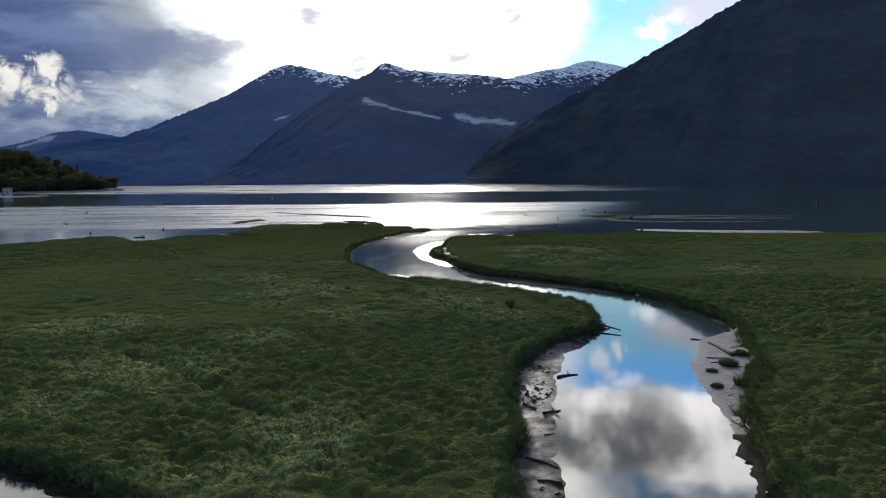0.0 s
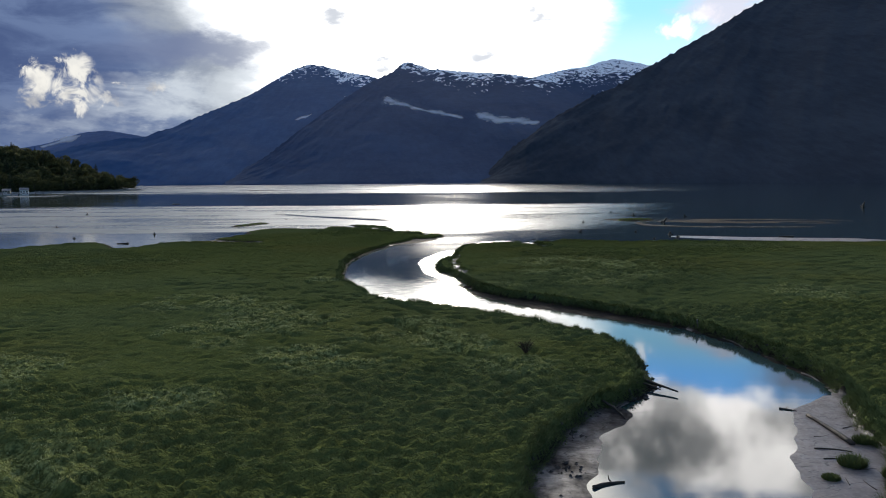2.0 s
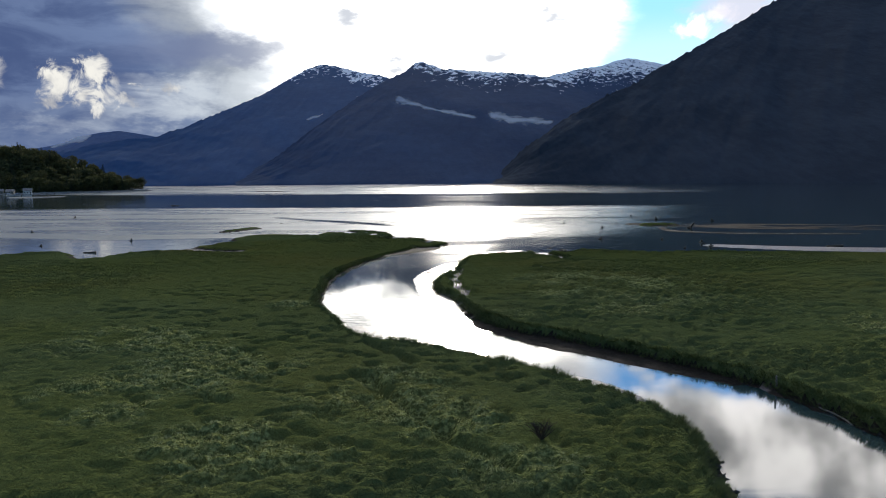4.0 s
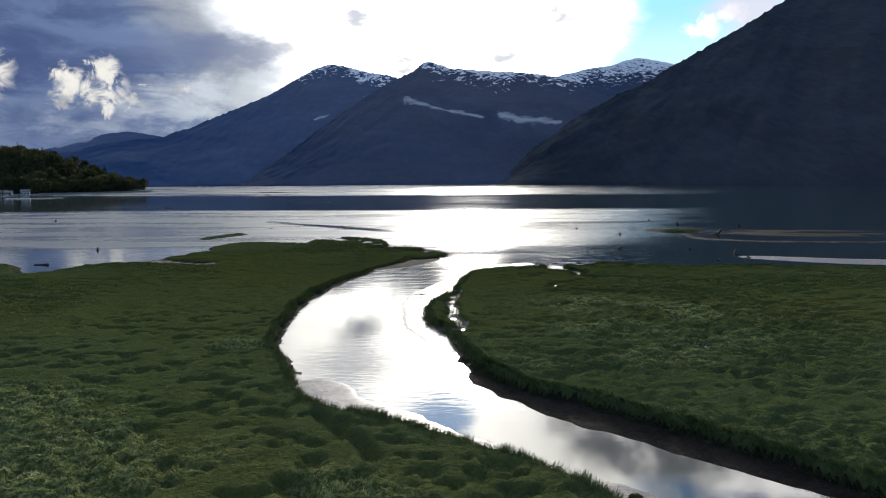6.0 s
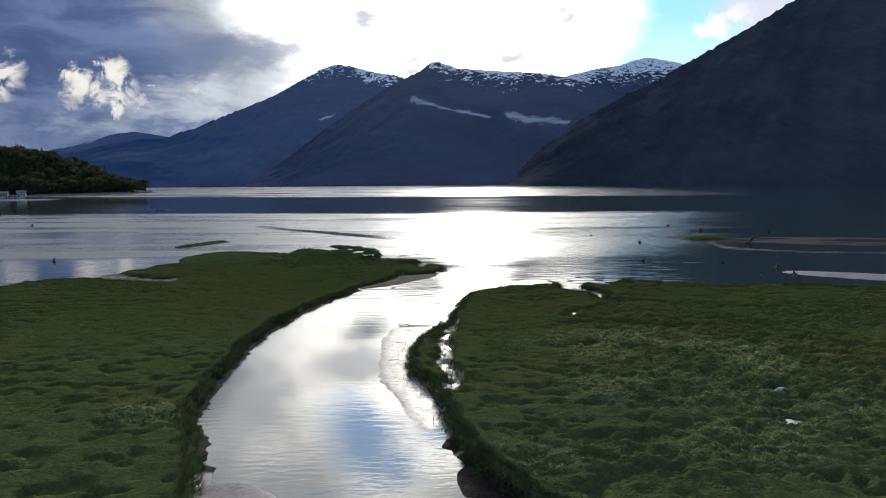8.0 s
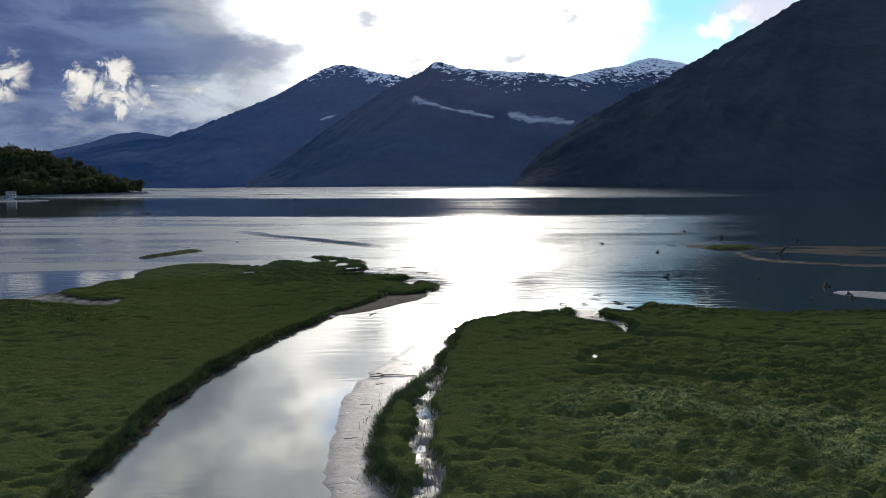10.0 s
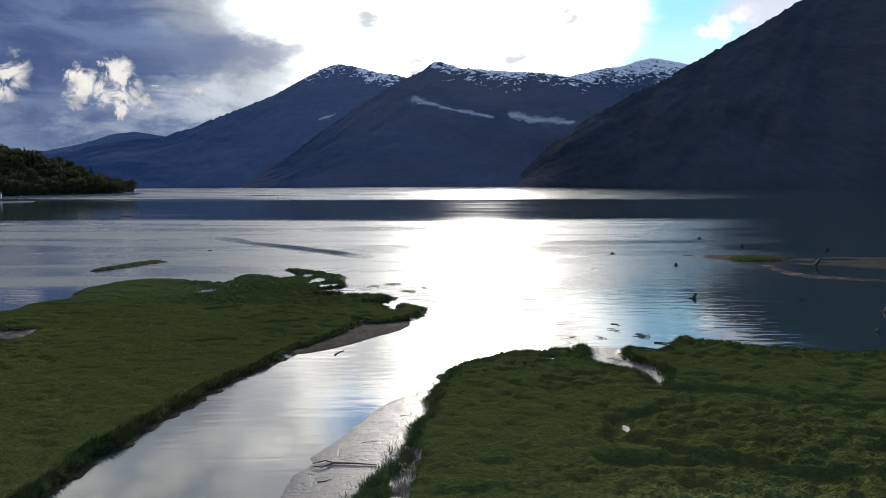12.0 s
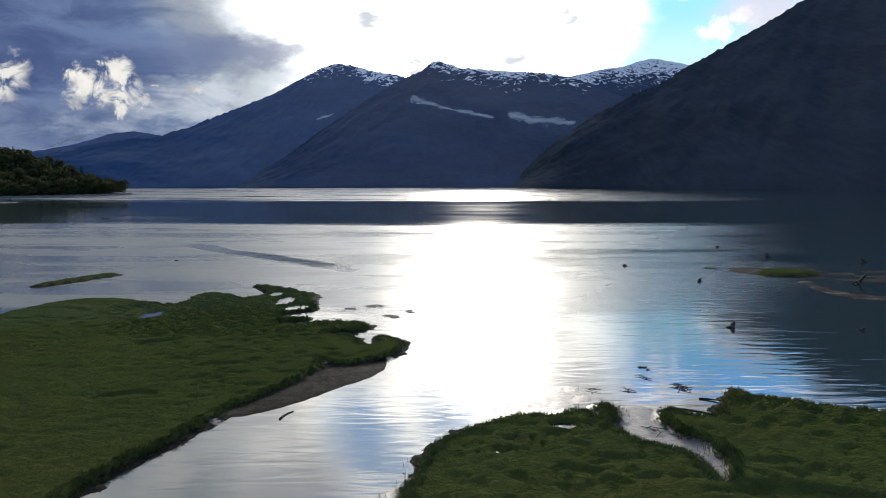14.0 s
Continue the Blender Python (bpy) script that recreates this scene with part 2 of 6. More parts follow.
def make_water():
    made, n, bsdf = material("estuary_water")
    p = place(n)
    xyz = n.add("ShaderNodeSeparateXYZ")
    n.put(xyz.inputs[0], p)
    x, y = xyz.outputs[0], xyz.outputs[1]
    streak = n.noise(n.vec("MULTIPLY", p, (0.009, 0.045, 1.0)), 1.0, 4, 0.55)
    lane = n.noise(n.vec("MULTIPLY", p, (0.0016, 0.012, 1.0)), 1.0, 3, 0.5)
    wob = n.math("MULTIPLY", n.math("SUBTRACT", streak, 0.5), 90.0)
    yy = n.math("ADD", y, wob)
    # wind lanes: ruffled water near the marsh and along the far shore, a slick between them
    near = n.math("MULTIPLY", n.step(yy, 176, 225), n.step(n.math("ADD", y, n.math("MULTIPLY", n.math("SUBTRACT", lane, 0.5), 60)), 385, 345))
    lee = n.step(n.math("SUBTRACT", n.math("ADD", x, n.math("MULTIPLY", wob, 1.5)), n.math("MULTIPLY", n.math("SUBTRACT", y, 187), 0.5)), 72, 20)
    near = n.math("MULTIPLY", near, lee)
    slick = n.math("ADD", n.math("ADD", x, n.math("MULTIPLY", wob, 0.6)), n.math("MULTIPLY", n.math("SUBTRACT", y, 114), 0.42))
    near = n.math("MULTIPLY", near, n.step(slick, -60, 25, 0.8, 1.0))
    # a long smooth slick drifting off the marsh
    drift = n.math("ABSOLUTE", n.math("ADD", n.math("SUBTRACT", n.math("ADD", x, y), 235.0), n.math("MULTIPLY", wob, 0.12)))
    drift = n.math("MULTIPLY", n.step(drift, 6.5, 2.0), n.math("MULTIPLY", n.step(x, -58, -40), n.step(x, 2, -12)))
    near = n.math("MULTIPLY", near, n.math("SUBTRACT", 1.0, n.math("MULTIPLY", drift, 0.85)))
    bend = n.math("MULTIPLY", n.step(y, 86, 96), n.step(y, 122, 106))
    far = n.step(n.math("ADD", y, n.math("MULTIPLY", n.math("SUBTRACT", lane, 0.5), 160)), 600, 690)
    far = n.math("MULTIPLY", far, n.step(n.math("ADD", x, wob), 360, 130, 0.05, 1.0))
    ruffle = n.math("MAXIMUM", near, far)
    ruffle = n.math("MULTIPLY", ruffle, n.step(streak, 0.30, 0.66, 0.40, 1.0))
    open_water = n.step(y, 128, 165)
    waves = n.noise(n.vec("MULTIPLY", p, (0.55, 1.7, 1.0)), 1.0, 3, 0.5, distortion=0.4)
    swell = n.noise(n.vec("MULTIPLY", p, (0.16, 0.75, 1.0)), 1.0, 2, 0.45, distortion=0.7)
    height = n.math("ADD", n.math("MULTIPLY", waves, n.math("ADD", n.math("MULTIPLY", ruffle, 0.07), n.math("ADD", n.math("MULTIPLY", bend, 0.010), n.math("MULTIPLY", open_water, 0.004)))),
                    n.math("MULTIPLY", swell, n.math("ADD", 0.0012, n.math("ADD", n.math("MULTIPLY", open_water, 0.026), n.math("MULTIPLY", ruffle, 0.03)))))
    silt = n.noise(p, 0.06, 4, 0.55)
    n.put(bsdf.inputs["Base Color"], n.mix(silt, (0.024, 0.047, 0.051), (0.037, 0.064, 0.064)))
    blur = n.math("MULTIPLY", open_water, n.math("MULTIPLY", lee, n.step(streak, 0.35, 0.65, 0.02, 0.07)))
    n.put(bsdf.inputs["Roughness"], n.math("ADD", n.step(y, 200, 320, 0.045, 0.018), n.math("ADD", blur, n.math("MULTIPLY", ruffle, n.step(x, 40, -40, 0.22, 0.34)))))
    bsdf.inputs["IOR"].default_value = 1.75
    bump(n, bsdf, height, 1.0, 1.0)
    return made


WATER = make_water()


def make_mud():
    """Tidal mud: pale and glossy where the wet attribute is high, near black and dull where it is low, as on the
    crumbling banks.
    """
    made, n, bsdf = material("tidal_mud")
    p = place(n)
    wet = n.add("ShaderNodeAttribute", attribute_name="wet").outputs["Fac"]
    coarse = n.noise(p, 0.35, 6, 0.62)
    grain = n.noise(p, 5.0, 5, 0.65)
    clods = n.noise(n.vec("MULTIPLY", p, (1.6, 1.0, 1.0)), 1.6, 4, 0.6, distortion=0.5)
    both = n.math("ADD", n.math("MULTIPLY", coarse, 0.6), n.math("MULTIPLY", grain, 0.4))
    wet = n.step(n.math("ADD", wet, n.math("SUBTRACT", coarse, 0.5)), 0.25, 0.75)
    combed = n.noise(n.vec("MULTIPLY", p, (0.5, 3.0, 1.0)), 1.0, 4, 0.6, distortion=0.5)
    rill = n.step(n.math("ABSOLUTE", n.math("SUBTRACT", n.noise(n.vec("MULTIPLY", p, (0.35, 0.9, 1.0)), 0.8, 3, 0.55, distortion=0.9), 0.5)), 0.014, 0.004)
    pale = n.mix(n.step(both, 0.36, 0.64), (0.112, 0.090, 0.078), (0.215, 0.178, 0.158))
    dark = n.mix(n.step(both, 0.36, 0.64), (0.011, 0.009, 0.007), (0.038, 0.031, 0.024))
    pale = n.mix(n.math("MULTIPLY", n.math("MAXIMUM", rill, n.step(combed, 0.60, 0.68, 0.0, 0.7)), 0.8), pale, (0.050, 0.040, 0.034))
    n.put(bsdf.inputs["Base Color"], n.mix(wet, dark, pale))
    gloss = n.step(clods, 0.35, 0.62, 0.36, 0.52)
    n.put(bsdf.inputs["Roughness"], n.math("ADD", gloss, n.math("MULTIPLY", n.math("SUBTRACT", 1.0, wet), 0.42)))
    n.put(bsdf.inputs["Specular IOR Level"], n.math("ADD", 0.05, n.math("MULTIPLY", wet, 0.5)))
    height = n.math("SUBTRACT", n.math("ADD", n.math("MULTIPLY", clods, 0.018), n.math("ADD", n.math("MULTIPLY", grain, 0.010), n.math("MULTIPLY", combed, 0.03))), n.math("MULTIPLY", rill, 0.02))
    bump(n, bsdf, height, 0.8, 0.6)
    return made


MUD = make_mud()


def sward_colour(n, p):
    """Grey-green sedge on the higher marsh, yellower short turf towards the open water, brown where it dries."""
    field = n.noise(p, 0.05, 4, 0.55)
    tuft = n.noise(p, 0.9, 3, 0.5)
    dry = n.noise(n.vec("ADD", p, (40, 11, 0)), 0.035, 3, 0.5)
    xyz = n.add("ShaderNodeSeparateXYZ")
    n.put(xyz.inputs[0], p)
    outer = n.step(n.math("ADD", xyz.outputs[1], n.math("MULTIPLY", field, 60.0)), 135, 195)
    base = n.mix(n.step(field, 0.35, 0.65), (0.110, 0.142, 0.047), (0.141, 0.171, 0.058))
    base = n.mix(n.math("MULTIPLY", n.step(dry, 0.49, 0.64), 0.45), base, (0.170, 0.160, 0.052))
    base = n.mix(n.math("MULTIPLY", n.step(tuft, 0.35, 0.7), 0.3), base, (0.200, 0.240, 0.086))
    short = n.mix(n.step(field, 0.35, 0.65), (0.066, 0.092, 0.027), (0.092, 0.118, 0.034))
    short = n.mix(n.math("MULTIPLY", n.step(dry, 0.49, 0.64), 0.4), short, (0.128, 0.108, 0.026))
    return n.mix(outer, base, short)


def make_turf():
    """Matted short turf: rounded lumps parted by creases where the sward is rough, a pale painted sheen where it lies
    over.
    """
    made, n, bsdf = material("marsh_turf")
    p = place(n)
    rough = n.add("ShaderNodeAttribute", attribute_name="rough").outputs["Fac"]
    laid = n.add("ShaderNodeAttribute", attribute_name="laid").outputs["Fac"]
    lush = n.add("ShaderNodeAttribute", attribute_name="lush").outputs["Fac"]
    grain = n.noise(p, 9.0, 4, 0.65)
    warp = n.add("ShaderNodeTexNoise")
    n.put(warp.inputs["Vector"], p)
    warp.inputs["Scale"].default_value = 1.3
    spot = n.vec("ADD", n.vec("MULTIPLY", p, (1.0, 1.0, 0.4)), n.vec("SCALE", warp.outputs["Color"], 0.7))

    def cells(scale):
        node = n.add("ShaderNodeTexVoronoi")
        n.put(node.inputs["Vector"], spot)
        node.inputs["Scale"].default_value = scale
        return n.math("SUBTRACT", 1.0, node.outputs["Distance"])

    lumps = n.math("ADD", n.math("MULTIPLY", cells(2.8), 0.55), n.math("MULTIPLY", cells(6.5), 0.26))
    base = n.mix(n.step(grain, 0.35, 0.7, 0.80, 0.42), sward_colour(n, p), (0.058, 0.068, 0.020))
    # pale colour stands in for the sky sheen on flattened grass
    laid_sheen = n.math("MULTIPLY", laid, n.step(n.noise(p, 3.2, 4, 0.6), 0.42, 0.62))
    base = n.mix(n.math("MULTIPLY", laid_sheen, 0.50), base, (0.400, 0.430, 0.160))
    base = n.mix(n.math("MULTIPLY", lush, 0.8), base, (0.080, 0.104, 0.042))
    n.put(bsdf.inputs["Base Color"], base)
    bsdf.inputs["Roughness"].default_value = 1.0
    bsdf.inputs["Specular IOR Level"].default_value = 0.0
    height = n.math("ADD", n.math("MULTIPLY", lumps, n.math("ADD", 0.12, n.math("MULTIPLY", rough, 0.17))), n.math("MULTIPLY", grain, 0.05))
    bump(n, bsdf, height, 1.0, 1.0)
    return made


TURF = make_turf()


def make_grass():
    made, n, bsdf = material("sedge_grass")
    geo = n.add("ShaderNodeNewGeometry")
    p = geo.outputs["Position"]
    own = geo.outputs["Random Per Island"]
    base = sward_colour(n, p)
    base = n.mix(n.step(own, 0.30, 1.0, 0.0, 0.30), base, (0.086, 0.106, 0.034))
    laid = n.add("ShaderNodeAttribute", attribute_name="laid").outputs["Fac"]
    # the silvery reflection of flattened blades, put into the base colour
    base = n.mix(n.math("MULTIPLY", laid, 0.90), base, (0.520, 0.560, 0.250))
    lush = n.add("ShaderNodeAttribute", attribute_name="lush").outputs["Fac"]
    base = n.mix(n.math("MULTIPLY", lush, 0.8), base, (0.080, 0.104, 0.042))
    n.put(bsdf.inputs["Base Color"], base)
    bsdf.inputs["Roughness"].default_value = 0.75
    n.put(bsdf.inputs["Specular IOR Level"], n.math("ADD", 0.03, n.math("MULTIPLY", laid, 0.15)))
    # blades take most of their shading from the lie of the sward
    lie = n.add("ShaderNodeAttribute", attribute_name="lay").outputs["Vector"]
    n.put(bsdf.inputs["Normal"], n.vec("NORMALIZE", n.vec("ADD", n.vec("SCALE", lie, n.math("SUBTRACT", 0.80, n.math("MULTIPLY", laid, 0.2))), n.vec("SCALE", geo.outputs["Normal"], 0.20))))
    thin = n.add("ShaderNodeBsdfTranslucent")
    n.put(thin.inputs["Color"], base)
    both = n.add("ShaderNodeMixShader")
    both.inputs[0].default_value = 0.16
    n.put(both.inputs[1], bsdf.outputs[0])
    n.put(both.inputs[2], thin.outputs[0])
    out = [o for o in n.tree.nodes if o.bl_idname == "ShaderNodeOutputMaterial"][0]
    n.put(out.inputs[0], both.outputs[0])
    return made


GRASS = make_grass()


def make_mountain(name, dark, light, snow_break=0.0, snow_scale=0.02):
    """Conifer forest on a steep slope, distance haze mixed into its tones, with old snow above a ragged line."""
    made, n, bsdf = material(name)
    p = place(n)
    woods = n.noise(p, 0.006, 6, 0.6)
    crowns = n.noise(n.vec("MULTIPLY", p, (1.0, 0.3, 0.8)), 0.06, 4, 0.65)
    both = n.math("ADD", n.math("MULTIPLY", woods, 0.6), n.math("MULTIPLY", crowns, 0.4))
    base = n.mix(n.step(both, 0.36, 0.66), dark, light)
    bsdf.inputs["Roughness"].default_value = 0.9
    bsdf.inputs["Specular IOR Level"].default_value = 0.15
    if snow_break:
        lie = n.add("ShaderNodeAttribute", attribute_name="snow").outputs["Fac"]
        patch = n.noise(n.vec("MULTIPLY", p, (0.7, 0.10, 1.0)), snow_scale, 6, 0.62, distortion=1.2)
        line = n.math("ADD", lie, n.math("MULTIPLY", n.math("SUBTRACT", patch, 0.5), snow_break))
        base = n.mix(n.step(line, 0.25, 0.45), base, (0.90, 0.92, 0.95))
    n.put(bsdf.inputs["Base Color"], base)
    bump(n, bsdf, both, 0.6, 12.0)
    return made


# ---- helpers for shapes ----
def value_noise(x, y, seed=0):
    """Smooth noise from 0 to 1 on arrays."""
    xi, yi = np.floor(x).astype(np.int64), np.floor(y).astype(np.int64)
    fx, fy = x - xi, y - yi
    fx, fy = fx * fx * (3 - 2 * fx), fy * fy * (3 - 2 * fy)

    def corner(i, j):
        h = (i * 374761393 + j * 668265263 + seed * 974634777) & 0xFFFFFFFF
        h = ((h ^ (h >> 13)) * 1274126177) & 0xFFFFFFFF
        return ((h ^ (h >> 16)) & 0xFFFF) / 65535.0

    a, b, c, d = corner(xi, yi), corner(xi + 1, yi), corner(xi, yi + 1), corner(xi + 1, yi + 1)
    return (a * (1 - fx) + b * fx) * (1 - fy) + (c * (1 - fx) + d * fx) * fy


def fbm(x, y, scale, octaves=4, seed=0, gain=0.5):
    total, amp, norm = 0.0, 1.0, 0.0
    for k in range(octaves):
        total = total + amp * value_noise(x / scale + 17.3 * k, y / scale - 9.1 * k, seed + k)
        norm, amp, scale = norm + amp, amp * gain, scale / 2.03
    return total / norm


def ramp(v, lo, hi):
    t = np.clip((v - lo) / (hi - lo), 0, 1)
    return t * t * (3 - 2 * t)


def mesh_from(name, co, faces, smooth=True):
    """A mesh from an array of places and an array of triangles or quads."""
    me = bpy.data.meshes.new(name)
    co, faces = np.asarray(co, np.float32), np.asarray(faces, np.int32)
    n, k = faces.shape
    me.vertices.add(len(co))
    me.vertices.foreach_set("co", co.ravel())
    me.loops.add(n * k)
    me.loops.foreach_set("vertex_index", faces.ravel())
    me.polygons.add(n)
    me.polygons.foreach_set("loop_start", np.arange(n, dtype=np.int32) * k)
    me.polygons.foreach_set("use_smooth", np.full(n, smooth))
    me.update(calc_edges=True)
    return me


def grid_faces(nu, nv):
    i = np.arange(nu * nv).reshape(nv, nu)
    return np.stack([i[:-1, :-1], i[:-1, 1:], i[1:, 1:], i[1:, :-1]], -1).reshape(-1, 4)


def curve_through(points, closed=True, per=6):
    """A smooth line through control points (Catmull-Rom)."""
    p = np.array(points, float)
    n = len(p)
    out = []
    for i in range(n if closed else n - 1):
        a, b, c, d = (p[(i + k) % n] if closed else p[min(max(i + k, 0), n - 1)] for k in (-1, 0, 1, 2))
        for t in np.arange(per) / per:
            out.append(0.5 * (2 * b + (c - a) * t + (2 * a - 5 * b + 4 * c - d) * t * t + (3 * b - a - 3 * c + d) * t ** 3))
    if not closed:
        out.append(p[-1])
    return np.array(out)


def inside_distance(x, y, loop):
    """Metres to the edge of a closed outline: positive inside, negative outside."""
    near = np.full(x.shape, 1e9)
    inside = np.zeros(x.shape, bool)
    nxt = np.roll(loop, -1, 0)
    for (ax, ay), (bx, by) in zip(loop, nxt):
        dx, dy = bx - ax, by - ay
        t = np.clip(((x - ax) * dx + (y - ay) * dy) / (dx * dx + dy * dy + 1e-9), 0, 1)
        near = np.minimum(near, (x - ax - t * dx) ** 2 + (y - ay - t * dy) ** 2)
        if ay != by:
            inside ^= ((ay > y) != (by > y)) & (x < dx * (y - ay) / dy + ax)
    return np.where(inside, 1, -1) * np.sqrt(near)


# ---- the marsh: its outlines in plan ----
EAST_BANK = [(12.8, 10), (13.2, 20), (14.0, 25.5), (15.1, 29.5), (16.7, 33.6), (19.4, 38.6), (22.6, 42.6), (24.6, 47.4), (27.0, 53), (29.0, 58), (29.6, 65), (28.9, 70.6), (27.2, 76.5),
             (24.5, 81.4), (21.0, 86), (16.8, 90.6), (12.0, 95.6), (9.6, 99.8), (7.9, 106.2), (6.9, 111.6), (6.1, 115), (4.9, 118.5), (4.8, 124), (5.2, 129)]
EAST_SHORE = [(6.6, 133), (8.4, 138.5), (9.4, 145.5), (10.0, 149.6), (11.0, 153.0), (12.2, 156.2), (14.8, 159.0), (16.6, 160.2), (19.5, 160.4), (20.7, 161.9), (22.0, 161.4), (22.4, 159.8),
              (23.1, 162.4), (24.1, 161.9), (24.0, 160.0), (23.5, 157.2), (24.5, 155.0), (25.8, 154.4), (27.0, 152.9), (26.8, 151.0), (27.1, 149.6), (28.0, 150.8), (28.5, 153.6),
              (28.4, 155.2), (27.5, 156.6), (27.1, 158.4), (27.4, 161.0), (28.4, 161.6), (29.3, 160.2), (31.3, 160.7), (33.2, 164.2), (34.8, 166.1), (36.2, 164.4), (39.5, 162.5), (42.6, 160.6), (47, 159.8),
              (57, 159.5), (76, 157), (130, 150), (240, 140), (260, -60), (14, -60)]
WEST_BANK = [(1.4, 14), (1.9, 24), (2.7, 29), (3.5, 33), (4.4, 38), (5.2, 42), (6.0, 46.2), (8.2, 50.8), (11.5, 55.2), (15.0, 58.3), (17.0, 62.5), (17.9, 67), (17.4, 71.5), (15.8, 75.3),
             (13.2, 80), (9.8, 83.2), (6.2, 86.0), (3.3, 88.2), (0.5, 90.1), (-2.4, 91.8), (-4.6, 97.0), (-7.4, 104.4), (-8.8, 108), (-9.9, 115.5), (-10.5, 124), (-10.5, 131),
             (-9.9, 139), (-7.6, 149.5), (-5.4, 156.8), (-2.4, 164.3), (0.0, 169.6), (0.9, 172.4), (0.6, 174.8), (2.6, 174.2), (5.2, 175.2), (7.4, 177.4)]
WEST_SHORE = [(8.2, 182.0), (6.4, 184.6), (4.9, 184.6), (5.1, 181.6), (3.8, 181.1), (3.0, 183.8), (0.8, 185.2), (-0.6, 186.5), (2.8, 188.0), (3.6, 190.8), (1.2, 192.2), (-2.7, 191.6), (-5.6, 190.9),
              (-7.4, 190.7), (-7.2, 192.2), (-4.6, 193.4), (-4.0, 195.2), (-6.9, 194.3), (-7.7, 196.0), (-6.6, 198.6), (-4.7, 200.2), (-5.6, 207), (-7.0, 212.0), (-10.3, 215.1), (-14.5, 218.4), (-17.6, 220.2),
              (-15.4, 216), (-13.9, 212.6), (-14.0, 209.7), (-15.7, 207.6), (-17.5, 210.0), (-21.3, 212.2), (-23.0, 209.8), (-22.8, 205.3), (-24.6, 202.8), (-29.3, 206.2), (-35.8, 208.2), (-39.6, 205.2),
              (-42.4, 199), (-40.4, 190), (-43.0, 186), (-42.4, 182), (-45.1, 179.6), (-43.4, 175.6), (-37.4, 170.6), (-33.6, 170.8),
              (-32.6, 166.0), (-36.2, 166.0), (-41.5, 168.6), (-47.6, 170.4), (-54, 168.4),
              (-56.5, 160), (-60, 157), (-66, 166), (-72, 169), (-80, 164), (-88, 152), (-130, 140), (-260, 120), (-260, 60), (-60, 40), (-35, 36), (-22.7, 32.6), (-18.3, 30.0), (-12, 25), (-5, 16)]
SOUTH_LAND = [(-260, 30), (-60, 26), (-26, 22), (-14, 14), (-7, 4), (-6, -60), (-260, -60)]
ISLET = [(-51.0, 219.3), (-48.8, 223.4), (-46.2, 229), (-44.6, 232.4), (-46.6, 232.6), (-49.6, 228.2), (-51.8, 222.6)]
FAR_GREEN = [(68, 231), (72, 229.5), (77, 231), (79, 235), (75, 238), (70, 237)]
MARSHES = [curve_through(a) for a in (EAST_BANK + EAST_SHORE, WEST_BANK + WEST_SHORE, SOUTH_LAND, ISLET, FAR_GREEN)]
# low flats of wet mud that the tide has just left
FLAT_MIDDLE = [(6.6, 106.5), (4.9, 110.4), (3.0, 116), (2.4, 119), (2.3, 125.4), (2.5, 133.7), (5.2, 142.6), (7.6, 147.4), (10.5, 148.4), (10, 143), (9, 135), (9, 115)]
FLAT_TIP = [(14.2, 161.5), (16.2, 165.4), (19.0, 167.2), (22.4, 167.8), (22.8, 164.5), (18.5, 161)]
FLAT_NEAR = [(16.8, 35.0), (17.9, 39.8), (18.9, 43.9), (20.8, 48.2), (22.6, 51.6), (25.2, 55.6), (30, 57), (28, 48), (24, 40), (19.5, 35.5)]
FLAT_WEST = [(2.6, 22), (4.1, 27), (4.7, 32), (5.9, 36.8), (7.3, 41.3), (8.4, 45.3), (9.4, 48.6), (10.6, 51.5), (13.4, 54.8), (12, 56), (8, 52), (5, 45), (3, 33)]
FLAT_BEND = [(11.2, 83), (7.9, 86), (5.3, 89.4), (2.6, 92.3), (-0.3, 94.7), (-1.2, 97.4), (-4.2, 98.6), (-6.5, 96), (-3, 89), (3, 86), (9, 81.5)]
FLAT_SPIT = [(-3.5, 161.5), (-1.1, 162.2), (2, 166), (4.9, 170.2), (6.2, 174), (4.5, 176), (0, 171)]
FLAT_SPUR = [(15.5, 75), (17.3, 74), (16.5, 77.6), (14.2, 80.6), (12.6, 80.2)]
FLAT_EAST = [(68, 213.5), (69.4, 209.4), (73, 206), (82, 201.5), (96, 199), (112, 198), (112, 200.5), (96, 202), (84, 204.5), (77, 208.5), (71.4, 214.5), (71.8, 225), (70.4, 225)]
FLAT_INLET = [(23.9, 158), (24.6, 161.8), (26.6, 162.2), (27.0, 158.6), (28.2, 154.4), (27.2, 150.2), (26.6, 152.6), (25, 155)]
FLAT_TOE = [(25.4, 78.6), (23.2, 80.4), (20.6, 83.0), (17.4, 86.4), (14.4, 89.2), (11.8, 92.4), (9.6, 95.8), (8.2, 99.6), (9.6, 101), (12.5, 96.8), (17, 92), (21.2, 87.4), (25.4, 82)]
FLAT_NOTCH = [(-45, 177), (-37, 171.8), (-32.6, 172), (-31.5, 165), (-36, 165), (-42, 167.5), (-47, 170.5)]
SHOAL_EAST = [(57, 245), (64, 235), (69, 229), (80, 224), (100, 214), (140, 210), (140, 226), (100, 237), (78, 241), (64, 244)]
BAR_EAST = [(63.5, 172), (66, 175.4), (80, 170), (102, 164), (102, 157.5), (78, 162.6)]
